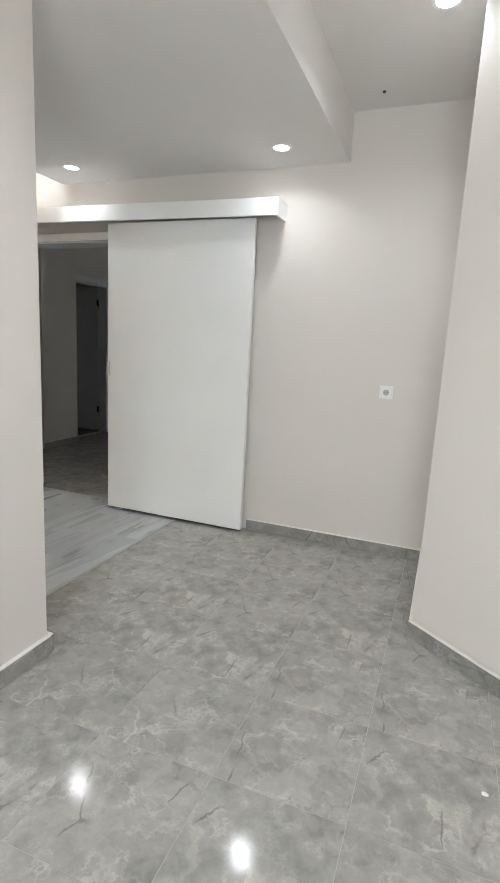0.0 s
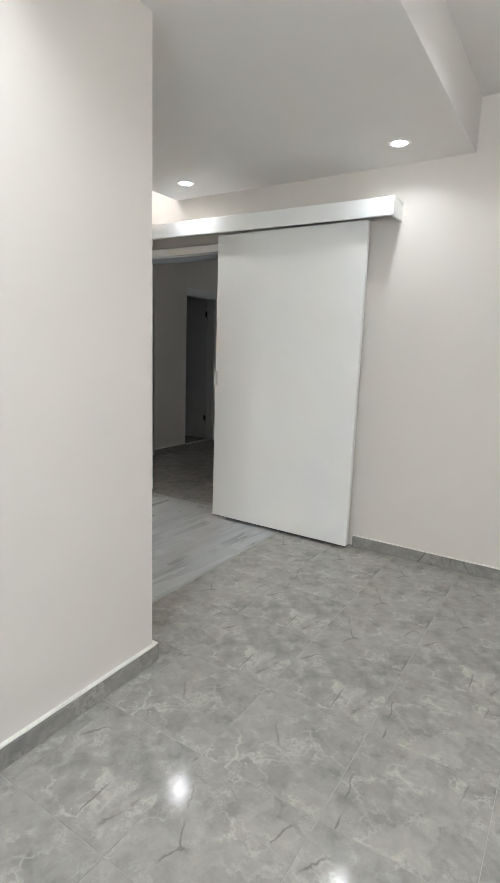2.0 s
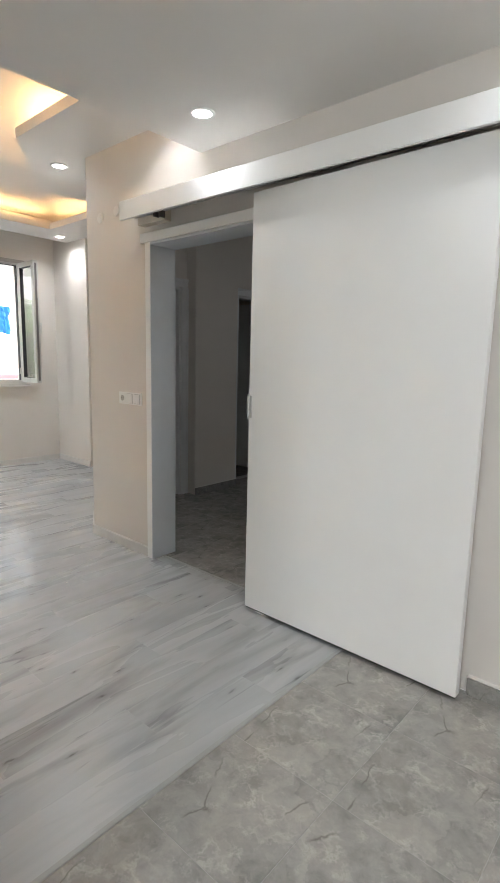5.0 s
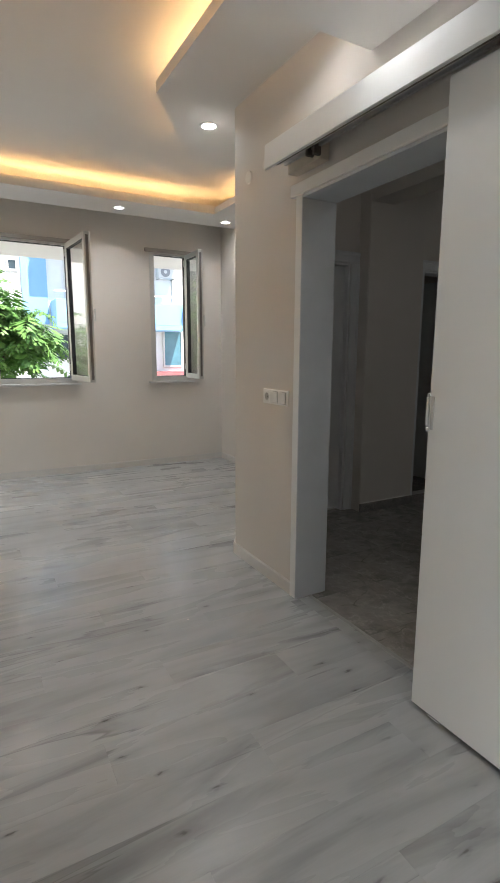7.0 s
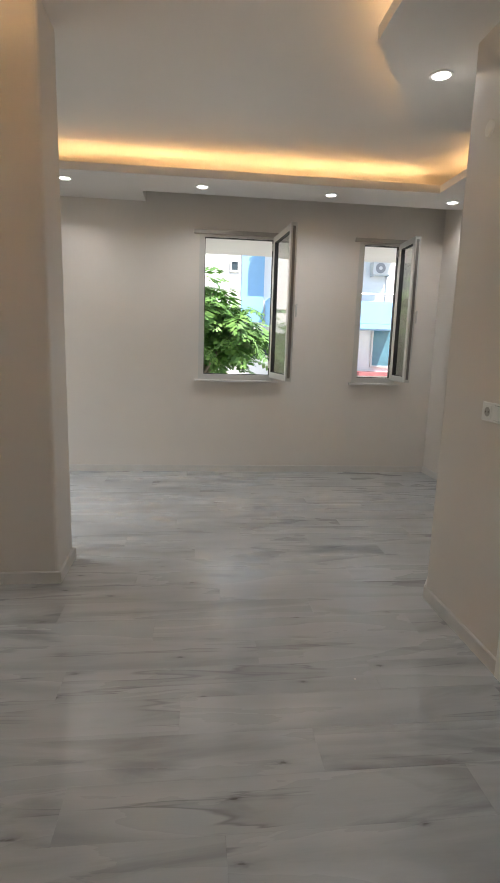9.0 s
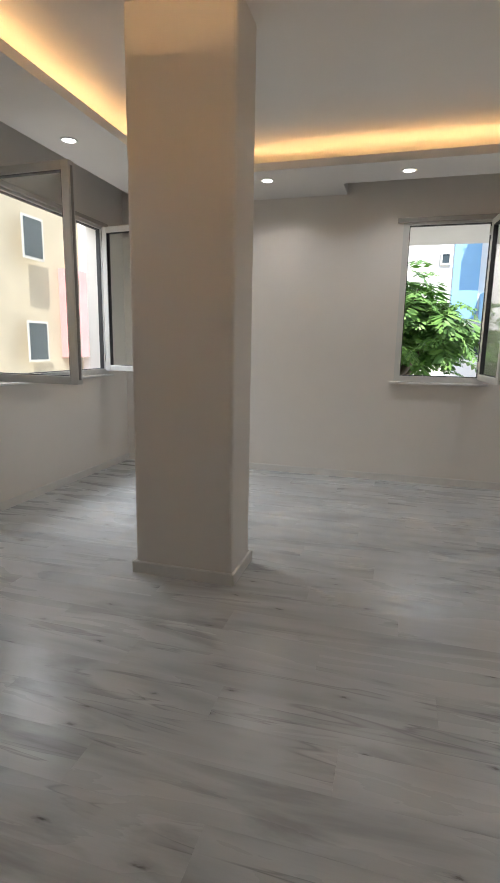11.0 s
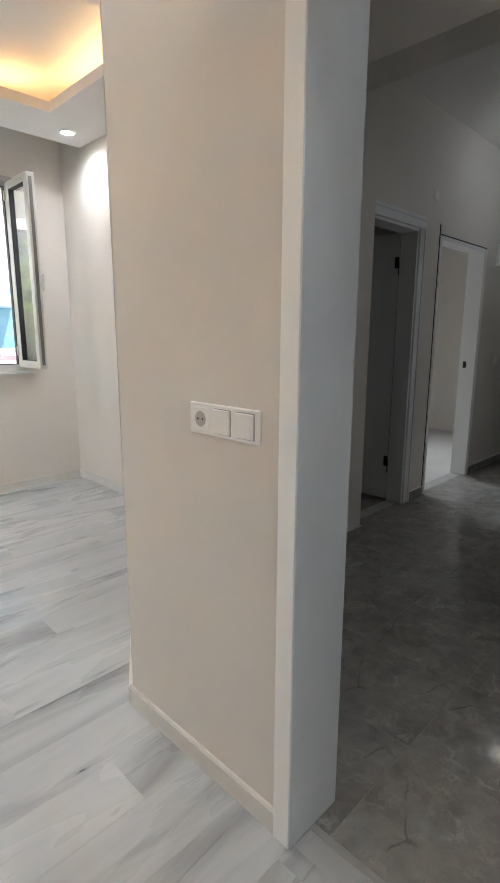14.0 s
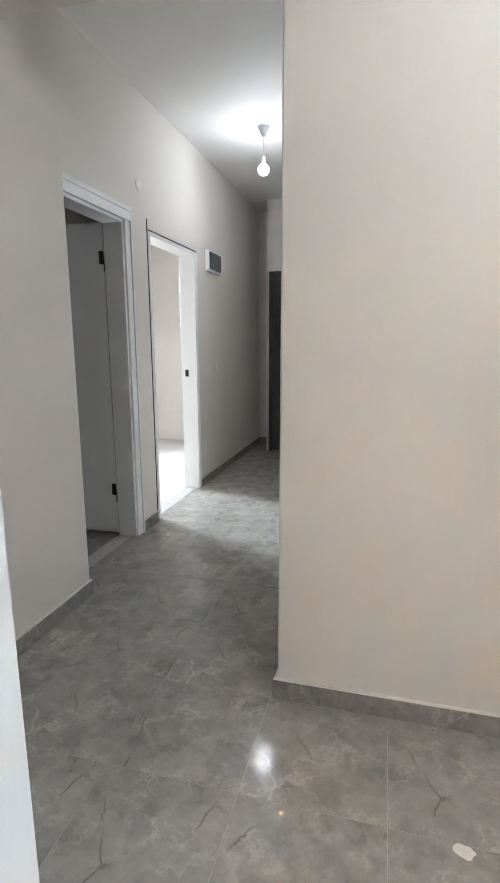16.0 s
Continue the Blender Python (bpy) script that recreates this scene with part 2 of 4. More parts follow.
    gate = n.ramp(n.noise(where, 4.2, 2), [(0.55, 0.0), (0.62, 0.7)])
    vein = n.maths("MULTIPLY", n.ramp(crack.outputs["Distance"], [(0.0, 1.0), (0.004, 0.7), (0.013, 0.0)]), gate)
    base = n.mix(vein, base, (0.125 * d, 0.118 * d, 0.108 * d))
    base = n.mix(1.0, base, (1.02, 1.0, 0.965), "MULTIPLY")
    n.colour(base)
    n.rough(n.ramp(small, [(0.3, 0.10), (0.7, 0.135)]))
    n.bump(n.noise(where, 5, 2), 0.04, 0.002)
    return n.mat


def leaf_material():
    n = Nodes("leaf", 0.5, 0, 0.4)
    per = n.add("ShaderNodeNewGeometry")
    n.colour(n.ramp(per.outputs["Random Per Island"], [(0.0, (0.08, 0.17, 0.04)), (0.5, (0.12, 0.26, 0.06)), (1.0, (0.18, 0.34, 0.08))]))
    n.bsdf.inputs["Transmission Weight"].default_value = 0.0
    return n.mat


def glass_material():
    n = Nodes("window_glass", 0.02, 0, 0.5)
    n.colour((0.93, 0.96, 0.95))
    n.bsdf.inputs["Transmission Weight"].default_value = 1.0
    n.bsdf.inputs["IOR"].default_value = 1.45
    return n.mat


def glow(name, colour, strength):
    n = Nodes(name)
    n.colour((0.8, 0.8, 0.8))
    n.bsdf.inputs["Emission Color"].default_value = (*colour, 1)
    n.bsdf.inputs["Emission Strength"].default_value = strength
    return n.mat


WALL = paint("wall_paint", (0.715, 0.675, 0.626))
CEILING = paint("ceiling_paint", (0.785, 0.762, 0.733))
FILLER = paint("filler", (0.80, 0.77, 0.72))
LACQUER = plain("white_lacquer", (0.86, 0.865, 0.85), 0.34, 0, 0.015, 3, 0.02)
WOODWHITE = plain("white_foil", (0.74, 0.75, 0.75), 0.4, 0, 0.03, 4, 0.05)
# lining's foil: the casing's white with cool shade put into the colour
SHADED_FOIL = plain("shaded_foil", (0.60, 0.63, 0.66), 0.42, 0, 0.04, 5, 0.05)
PVC = plain("white_pvc", (0.60, 0.595, 0.565), 0.3, 0, 0.02, 6, 0.01)
PLASTIC = plain("white_plastic", (0.84, 0.84, 0.82), 0.28, 0, 0.01, 12, 0.0)
DARK = plain("dark_recess", (0.03, 0.03, 0.032), 0.6, 0, 0.1, 10, 0.0)
HINGE = plain("black_hinge", (0.02, 0.02, 0.022), 0.4, 0.6, 0.1, 20, 0.0)
ALU = plain("aluminium", (0.62, 0.62, 0.62), 0.35, 1.0, 0.06, 14, 0.05)
PINE = plain("raw_pine", (0.62, 0.55, 0.45), 0.6, 0, 0.1, 10, 0.06)
PINE_DARK = plain("brown_bracket", (0.12, 0.10, 0.085), 0.5, 0.2, 0.1, 9, 0.0)
# wall paint darkened: the head board's shade put into the colour
SHADED_BOARD = plain("shaded_board", (0.42, 0.39, 0.355), 0.6, 0, 0.08, 7, 0.06)
MARBLE = plain("marble_sill", (0.72, 0.71, 0.69), 0.25, 0, 0.06, 8, 0.0)
TILE = marble_tile()
# same print dimmed: the upright skirting's shade put into the colour
SHADED_TILE = marble_tile("shaded_tile", 0.86)
LAMINATE = laminate()
SKIRT = plain("laminate_skirting", (0.66, 0.64, 0.61), 0.4, 0, 0.05, 7, 0.05)
GROUT = plain("grout", (0.41, 0.40, 0.385), 0.8, 0, 0.1, 30, 0.1)
SCREED = plain("screed", (0.25, 0.245, 0.24), 0.9, 0, 0.1, 4, 0.1)
STEEL_DOOR = plain("dark_steel_door", (0.035, 0.03, 0.028), 0.4, 0.2, 0.15, 8, 0.05)
LED = glow("led_diffuser", (1.0, 0.98, 0.95), 6.0)
BULB = glow("bulb_glass", (0.92, 0.96, 1.0), 5.0)
GLASS = glass_material()
LEAF = leaf_material()
BARK = plain("bark", (0.16, 0.13, 0.10), 0.9, 0, 0.25, 14, 0.3)
RENDER_WHITE = plain("facade_white", (0.80, 0.79, 0.76), 0.8, 0, 0.05, 1.2, 0.1)
RENDER_BLUE = plain("facade_blue", (0.27, 0.49, 0.72), 0.8, 0, 0.05, 1.2, 0.1)
RENDER_PINK = plain("facade_pink", (0.72, 0.36, 0.36), 0.8, 0, 0.06, 1.2, 0.1)
PANE_DARK = plain("dark_pane", (0.05, 0.07, 0.08), 0.08, 0, 0.2, 1.0, 0.0)
AWNING_RED = plain("red_awning", (0.36, 0.13, 0.13), 0.8, 0, 0.15, 3, 0.1)
TARP = plain("blue_tarpaulin", (0.04, 0.22, 0.50), 0.5, 0, 0.2, 4, 0.1)
GROUND = plain("yard_paving", (0.38, 0.37, 0.35), 0.9, 0, 0.2, 2, 0.2)

# ------------------------------------------------------------------ mesh helpers


def box(bm, x0, x1, y0, y1, z0, z1):
    v = [bm.verts.new((x, y, z)) for z in (z0, z1) for y in (y0, y1) for x in (x0, x1)]
    for f in ((0, 2, 3, 1), (4, 5, 7, 6), (0, 1, 5, 4), (2, 6, 7, 3), (0, 4, 6, 2), (1, 3, 7, 5)):
        bm.faces.new([v[i] for i in f])
    return bm


def boxes(*rows, bevel=0.0, segments=1):
    bm = bmesh.new()
    for row in rows:
        box(bm, *row)
    if bevel:
        bmesh.ops.bevel(bm, geom=bm.edges[:], offset=bevel, segments=segments, affect="EDGES", profile=0.6)
    return bm


def prism(points, z0, z1, bm=None):
    bm = bm or bmesh.new()
    low = [bm.verts.new((x, y, z0)) for x, y in points]
    high = [bm.verts.new((x, y, z1)) for x, y in points]
    area = sum(a[0] * b[1] - b[0] * a[1] for a, b in zip(points, points[1:] + points[:1]))
    top, bottom = (high, low[::-1]) if area > 0 else (high[::-1], low)
    bm.faces.new(top)
    bm.faces.new(bottom)
    for i in range(len(points)):
        j = (i + 1) % len(points)
        quad = (low[i], low[j], high[j], high[i])
        bm.faces.new(quad if area > 0 else quad[::-1])
    return bm


def tube(bm, a, b, r0, r1=None, sides=16, caps=True):
    a, b = Vector(a), Vector(b)
    r1 = r0 if r1 is None else r1
    turn = (b - a).to_track_quat("Z", "Y").to_matrix()
    rings = []
    for centre, r in ((a, r0), (b, r1)):
        rings.append([bm.verts.new(centre + turn @ Vector((r * math.cos(k * math.tau / sides), r * math.sin(k * math.tau / sides), 0))) for k in range(sides)])
    for k in range(sides):
        bm.faces.new((rings[0][k], rings[0][(k + 1) % sides], rings[1][(k + 1) % sides], rings[1][k]))
    if caps:
        bm.faces.new(rings[0][::-1])
        bm.faces.new(rings[1])
    return bm


def lathe(bm, profile, sides=24, at=(0, 0, 0), caps=True):
    rings = [[bm.verts.new((at[0] + r * math.cos(k * math.tau / sides), at[1] + r * math.sin(k * math.tau / sides), at[2] + z)) for k in range(sides)] for r, z in profile]
    for a, b in zip(rings, rings[1:]):
        for k in range(sides):
            bm.faces.new((a[k], a[(k + 1) % sides], b[(k + 1) % sides], b[k]))
    if caps:
        bm.faces.new(rings[0][::-1])
        bm.faces.new(rings[-1])
    return bm


def finish(name, bm, material, smooth=False):
    mesh = bpy.data.meshes.new(name)
    bmesh.ops.recalc_face_normals(bm, faces=bm.faces[:])
    bm.to_mesh(mesh)
    bm.free()
    mesh.materials.append(material)
    if smooth:
        mesh.polygons.foreach_set("use_smooth", [True] * len(mesh.polygons))
    return mesh


def part(name, bm, material, parent, label="", smooth=False):
    ob = new(name, finish(name, bm, material, smooth))
    ob.parent = parent
    return tagged(ob, label)


def thing(name, m, label, category, group=""):
    ob = new(name)
    ob.empty_display_size = 0.1
    ob.matrix_world = m
    return tagged(ob, label, category, group)


def setting(name, bm, material, label, category, smooth=False):
    return tagged(new(name, finish(name, bm, material, smooth)), label, category, kind="structure")


# ------------------------------------------------------------------ walls
TOP = 3.05
setting("wall_north", boxes((-0.70, 0.055, 0, 0.17, 0, TOP), (0.95, 3.43, 0, 0.17, 0, TOP), (0.055, 0.95, 0, 0.17, 2.095, TOP)), WALL, "warm white painted wall with a wide doorway", "wall")
setting("wall_diagonal", prism([(-0.703, 0.0), (-0.703, 0.17), (-1.125, 0.46), (-1.27, 0.37)], 0, TOP), WALL, "warm white painted slanting wall beside the doorway", "wall")
setting("wall_hall_west", boxes((-1.27, -1.125, 0.37, 0.60, 0, TOP), (-1.27, -1.125, 0.60, 1.26, 2.05, TOP), (-1.27, -1.125, 1.26, 1.34, 0, TOP)), WALL, "warm white painted wall with a closed door", "wall")
setting("pillar_hall", boxes((-1.34, -1.0, 1.34, 1.94, 0, TOP), bevel=0.008), WALL, "warm white painted pillar in the hall", "pillar")
setting("wall_corridor_west", boxes((-1.28, -1.145, 1.94, 2.09, 0, TOP), (-1.28, -1.145, 2.09, 2.757, 2.065, TOP), (-1.28, -1.145, 2.757, 3.115, 0, TOP), (-1.28, -1.145, 3.115, 3.99, 2.058, TOP), (-1.28, -1.145, 3.99, 6.40, 0, TOP)), WALL, "warm white painted corridor wall with two doorways", "wall")
setting("wall_corridor_end", boxes((-1.28, -0.93, 6.25, 6.42, 0, TOP), (-0.93, 0.134, 5.75, 5.90, 2.12, TOP), (-0.93, -0.88, 5.77, 6.25, 0, TOP), (-0.88, 0.134, 5.90, 6.05, 0, TOP)), WALL, "warm white painted end wall of the corridor", "wall")
setting("wall_hall_block", boxes((0.134, 1.90, 1.394, 6.42, 0, TOP), bevel=0.006), WALL, "warm white painted wall block beside the corridor", "wall")
setting("wall_hall_east", boxes((1.75, 1.90, 0.17, 1.394, 0, TOP)), WALL, "warm white painted wall closing the hall", "wall")
setting("wall_living_north", boxes((-3.685, -2.92, 1.33, 1.60, 0, TOP), (-2.92, -1.27, 1.45, 1.60, 0, TOP)), WALL, "warm white painted living room wall with a shallow pillar", "wall")
WIN1, WIN2, WIN3 = (-1.262, -0.445), (0.418, 0.905), (-3.30, -1.50)
ZW0, ZW1 = 1.01, 2.51
setting("wall_west", boxes((-3.90, -3.685, -4.42, WIN1[0], 0, TOP), (-3.90, -3.685, WIN1[1], WIN2[0], 0, TOP), (-3.90, -3.685, WIN2[1], 1.60, 0, TOP),
                           *[(-3.90, -3.685, a, b, z0, z1) for a, b in (WIN1, WIN2) for z0, z1 in ((0, ZW0), (ZW1, TOP))]), WALL, "warm white painted wall with two windows", "wall")
setting("wall_south", boxes((-3.685, WIN3[0], -4.42, -4.20, 0, TOP), (WIN3[1], 1.60, -4.42, -4.20, 0, TOP), (WIN3[0], WIN3[1], -4.42, -4.20, 0, ZW0), (WIN3[0], WIN3[1], -4.42, -4.20, ZW1, TOP)), WALL, "warm white painted wall with a wide window", "wall")
setting("wall_kitchen_west", boxes((1.70, 1.965, -5.4, -1.849, 0, TOP), bevel=0.006), WALL, "warm white painted partition beside the tiled floor", "wall")
setting("wall_kitchen_east", prism([(3.434, 0.0), (3.434, -0.985), (5.1, -2.35), (5.1, 0.0)], 0, TOP), WALL, "warm white painted slanting wall beside the tiled floor", "wall")
setting("wall_kitchen_far", boxes((5.0, 5.2, -5.4, -2.26, 0, TOP), (1.965, 3.05, -5.6, -5.4, 0, TOP), (4.35, 5.2, -5.6, -5.4, 0, TOP), (3.05, 4.35, -5.6, -5.4, 0, 1.0), (3.05, 4.35, -5.6, -5.4, 2.2, TOP)), WALL, "warm white painted walls closing the kitchen", "wall")
setting("wall_rooms", boxes((-1.9, -1.32, 1.60, 1.70, 0, TOP), (-2.3, -2.2, 1.60, 2.90, 0, TOP), (-4.2, -1.28, 2.90, 3.05, 0, TOP), (-4.2, -1.28, 6.15, 6.30, 0, TOP), (-4.2, -4.1, 3.05, 6.15, 0, TOP)), WALL, "warm white painted walls of the rooms off the corridor", "wall")
setting("column", boxes((-1.325, -0.978, -2.645, -2.05, 0, 2.98), bevel=0.03, segments=4), WALL, "warm white painted free-standing column", "column")

# ------------------------------------------------------------------ ceilings
SOFFIT = 2.76
setting("ceiling_tray", boxes((-3.90, 0.80, -4.42, 1.60, 2.98, TOP)), CEILING, "white painted recessed ceiling lit by a warm cove", "ceiling")
ring = [(0.49, -0.464), (-0.761, -0.464), (-1.62, 0.096), (-1.62, 0.868), (-2.865, 0.868), (-2.865, -3.25), (0.49, -3.25), (0.49, -3.85), (-3.685, -3.85), (-3.685, -1.80), (-3.345, -1.80), (-3.345, 1.33), (-2.92, 1.33), (-2.92, 1.45), (-1.27, 1.45), (-1.27, 0.37), (-0.70, 0.0), (0.49, 0.0)]
setting("ceiling_soffit", prism(ring, SOFFIT, SOFFIT + 0.02), CEILING, "white plasterboard border of the living room ceiling", "ceiling")


def lip(bm, a, b, out, z0, z1, thick=0.012):
    ox, oy = out[0] * thick, out[1] * thick
    prism([a, b, (b[0] + ox, b[1] + oy), (a[0] + ox, a[1] + oy)], z0, z1, bm)


bm = bmesh.new()
for a, b, out in (((-2.865, 0.868), (-2.865, -3.25), (-1, 0)), ((-2.865, 0.868), (-1.62, 0.868), (0, 1)), ((-2.865, -3.25), (0.49, -3.25), (0, -1)), ((-0.761, -0.464), (0.49, -0.464), (0, 1)), ((-0.761, -0.464), (-1.62, 0.096), (0.545, 0.838)), ((-1.62, 0.096), (-1.62, 0.868), (1, 0))):
    lip(bm, a, b, out, SOFFIT + 0.02, SOFFIT + 0.062)
setting("cove_lip", bm, CEILING, "white plasterboard upstand that hides the light strip", "ceiling")
setting("curtain_pocket", boxes((-3.345, -3.358, -1.80, 1.33, SOFFIT + 0.02, 2.98), (-3.685, -3.345, -1.812, -1.80, SOFFIT + 0.02, 2.98), (-3.685, 0.49, -3.862, -3.85, SOFFIT, 2.98)), CEILING, "white board closing the curtain pocket", "ceiling")
LOW = 2.52
setting("ceiling_low", boxes((0.49, 2.735, -5.4, 0.0, LOW, LOW + 0.02), (0.49, 0.502, -4.2, -0.0, LOW + 0.02, LOW + 0.095), (2.723, 2.735, -5.4, 0.0, LOW + 0.02, 2.81), (0.80, 0.82, -4.2, 0.0, LOW + 0.02, TOP)), CEILING, "white lowered plasterboard ceiling over the passage", "ceiling")
setting("ceiling_kitchen", boxes((2.735, 5.2, -5.6, 0.0, 2.81, 2.95)), CEILING, "white painted kitchen ceiling", "ceiling")
setting("ceiling_hall", boxes((-1.34, 1.90, 0.17, 6.42, 2.90, TOP)), CEILING, "white painted hall ceiling", "ceiling")
setting("ceiling_rooms", boxes((-4.2, -1.34, 1.60, 6.3, 2.90, TOP)), CEILING, "white painted ceiling of the side rooms", "ceiling")
setting("beam_hall", boxes((-1.0, 0.134, 1.345, 1.575, 2.505, 2.90)), WALL, "warm white painted beam across the hall", "beam")
# unseen, blocks light leaks; cut back for the lamp outside window 3
setting("roof", boxes((-4.3, 5.3, -4.55, 6.5, TOP + 0.06, TOP + 0.2), (1.55, 5.3, -5.7, -4.55, TOP + 0.06, TOP + 0.2)), CEILING, "unseen slab over the flat that keeps light out", "roof")

# ------------------------------------------------------------------ floors (beds; the pieces follow at the end)
floor_tiles = setting("floor_kitchen", boxes((1.605, 5.2, -5.6, 0.0, -0.12, -0.0012)), GROUT, "grey marble-look tiled floor", "floor")
floor_hall = setting("floor_hall", prism([(1.90, 0.075), (1.90, 6.42), (-1.28, 6.42), (-1.28, 0.42), (-1.2, 0.40), (-0.72, 0.09), (-0.69, 0.075)], -0.12, -0.0012), GROUT, "grey marble-look tiled hall floor", "floor")
floor_laminate = setting("floor_living", boxes((-3.9, 1.60, -4.42, 0.0, -0.12, -0.009), (0.055, 0.95, 0.0, 0.07, -0.12, -0.009), (-3.9, -1.27, 0.0, 1.60, -0.12, -0.009), (-1.27, -0.95, 0.0, 0.16, -0.12, -0.009)), SCREED, "pale grey oak laminate floor", "floor")
# the hall tile carries on in here, in its dimmed copy
setting("floor_store", boxes((-2.3, -1.28, 1.60, 2.90, -0.12, -0.002)), SHADED_TILE, "grey tiled floor of the dark side room", "floor")
setting("floor_rooms", boxes((-4.2, -1.145, 2.90, 6.3, -0.12, -0.006)), plain("room_floor", (0.55, 0.54, 0.52), 0.35, 0, 0.08, 3, 0.03), "pale floor of the side rooms", "floor")
setting("threshold", boxes((1.595, 1.615, -1.86, -0.004, -0.008, 0.004), (0.055, 0.95, 0.065, 0.085, -0.008, 0.004), bevel=0.002), plain("threshold_strip", (0.36, 0.36, 0.35), 0.4, 0, 0.08, 9, 0.04), "grey metal strip between laminate and tiles", "trim")

# ------------------------------------------------------------------ skirting


def skirting(name, runs, material, height, label, thick=0.014):
    root = tagged(new(name), label, "skirting", kind="structure")
    for (ax, ay), (bx, by), (ox, oy) in runs:
        tx, ty = ox * thick, oy * thick
        bm = prism([(ax, ay), (bx, by), (bx + tx, by + ty), (ax + tx, ay + ty)], 0.0, height)
        bmesh.ops.bevel(bm, geom=[e for e in bm.edges if all(abs(v.co.z - height) < 1e-5 for v in e.verts)], offset=0.004, segments=2, affect="EDGES")
        part("skirting_board", bm, material, root)
        if material is SHADED_TILE:
            tx, ty = tx * 0.8, ty * 0.8
            part("sealant_bead", prism([(ax, ay), (bx, by), (bx + tx, by + ty), (ax + tx, ay + ty)], height, height + 0.005), FILLER, root, "pale sealant bead")
    return root


S, N, E_, W_ = (0, -1), (0, 1), (1, 0), (-1, 0)
skirting("baseboard_kitchen", [((2.17, 0), (3.434, 0), S), ((3.434, 0), (3.434, -0.985), W_), ((3.425, -0.99), (5.0, -2.28), (-0.634, -0.773)), ((1.965, -5.4), (1.965, -1.849), E_), ((1.70, -1.849), (1.979, -1.849), N)], SHADED_TILE, 0.075, "grey marble-look tile skirting", 0.022)
skirting("baseboard_hall", [((-1.0, 1.34), (-1.0, 1.94), E_), ((-1.145, 2.84), (-1.145, 3.07), E_), ((-1.145, 4.03), (-1.145, 6.25), E_), ((0.12, 1.394), (1.75, 1.394), S), ((0.134, 1.394), (0.134, 5.75), W_), ((-1.145, 6.25), (-0.93, 6.25), S)], SHADED_TILE, 0.075, "grey marble-look tile skirting in the hall")
skirting("baseboard_living", [((-0.70, 0), (0.0, 0), S), ((-0.70, 0.0), (-1.27, 0.37), (-0.545, -0.838)), ((-3.685, -4.2), (-3.685, 1.33), E_), ((-3.685, 1.33), (-2.92, 1.33), S), ((-2.92, 1.45), (-1.27, 1.45), S), ((-3.685, -4.2), (1.6, -4.2), N), ((-0.978, -2.66), (-0.978, -2.034), E_), ((-1.34, -2.05), (-0.964, -2.05), N), ((-1.325, -2.66), (-1.325, -2.034), W_), ((-1.34, -2.645), (-0.964, -2.645), S), ((1.70, -4.2), (1.70, -1.86), W_)], SKIRT, 0.07, "pale wood-look skirting board", 0.016)

# ------------------------------------------------------------------ sliding door and its frame
frame_1 = tagged(new("door_frame_1"), "white wood-foil lining and casing of the wide doorway", "door frame", kind="structure")
part("casing", boxes((0.0, 0.055, -0.022, 0.0, 0.0, 2.095), bevel=0.003), LACQUER, frame_1)
part("casing", boxes((0.95, 1.005, -0.022, 0.0, 0.0, 2.095), bevel=0.003), LACQUER, frame_1)
part("head_casing", boxes((-0.045, 1.05, -0.028, 0.0, 2.095, 2.152), bevel=0.003), LACQUER, frame_1)
part("jamb", boxes((0.044, 0.0564, -0.0212, 0.185, 0.0, 2.09), bevel=0.002), SHADED_FOIL, frame_1)
part("jamb", boxes((0.945, 0.963, 0.0, 0.185, 0.0, 2.09), bevel=0.002), SHADED_FOIL, frame_1)
part("head_jamb", boxes((0.0564, 0.945, -0.0212, 0.185, 2.078, 2.0938), bevel=0.002), SHADED_FOIL, frame_1)

door = thing("sliding_door", pose(0.992, -0.092, 0.02), "large plain white sliding door panel, pushed open along the wall", "sliding door")
part("leaf", boxes((0.0, 1.165, -0.02, 0.02, 0.0, 2.17), bevel=0.0025), LACQUER, door)
pull = part("pull", boxes((0.008, 0.022, -0.023, -0.0195, 1.055, 1.17), bevel=0.0015), ALU, door, "small upright metal pull")
part("edge_pull", boxes((-0.014, 0.0, -0.022, 0.012, 1.065, 1.165), (-0.008, 0.004, -0.026, -0.018, 1.05, 1.062), (-0.008, 0.004, -0.026, -0.018, 1.168, 1.18), bevel=0.002), PLASTIC, door, "white plastic pull on the leaf's edge")
part("floor_guide", boxes((0.07, 0.125, -0.008, 0.03, -0.02, -0.001), bevel=0.002), PLASTIC, door, "white plastic floor guide")
part("bottom_seal", boxes((0.004, 1.161, -0.012, 0.012, -0.008, 0.0)), DARK, door)

valance = thing("door_valance", pose(0, 0, 2.201, 0, 0.46, 0), "white boxed pelmet over the sliding door rail", "pelmet")
part("front_board", boxes((-0.035, 2.335, -0.185, -0.167, 0.0, 0.108), bevel=0.002), LACQUER, valance)
part("top_board", boxes((-0.035, 2.335, -0.167, 0.0, 0.09, 0.108)), LACQUER, valance)
part("end_board", boxes((2.317, 2.335, -0.167, 0.0, 0.0, 0.09), bevel=0.0015), LACQUER, valance)
part("rail", boxes((-0.03, 2.31, -0.112, -0.062, 0.05, 0.09), (-0.03, 2.31, -0.112, -0.098, 0.035, 0.05), (-0.03, 2.31, -0.076, -0.062, 0.035, 0.05)), ALU, valance, "grey aluminium rail")
# solid grey filler: the shade inside the pelmet put into a shape
part("rail_slot_shade", boxes((-0.03, 2.31, -0.166, -0.113, 0.03, 0.089)), plain("rail_shadow", (0.16, 0.155, 0.15), 0.6, 0, 0.05, 9, 0), valance)
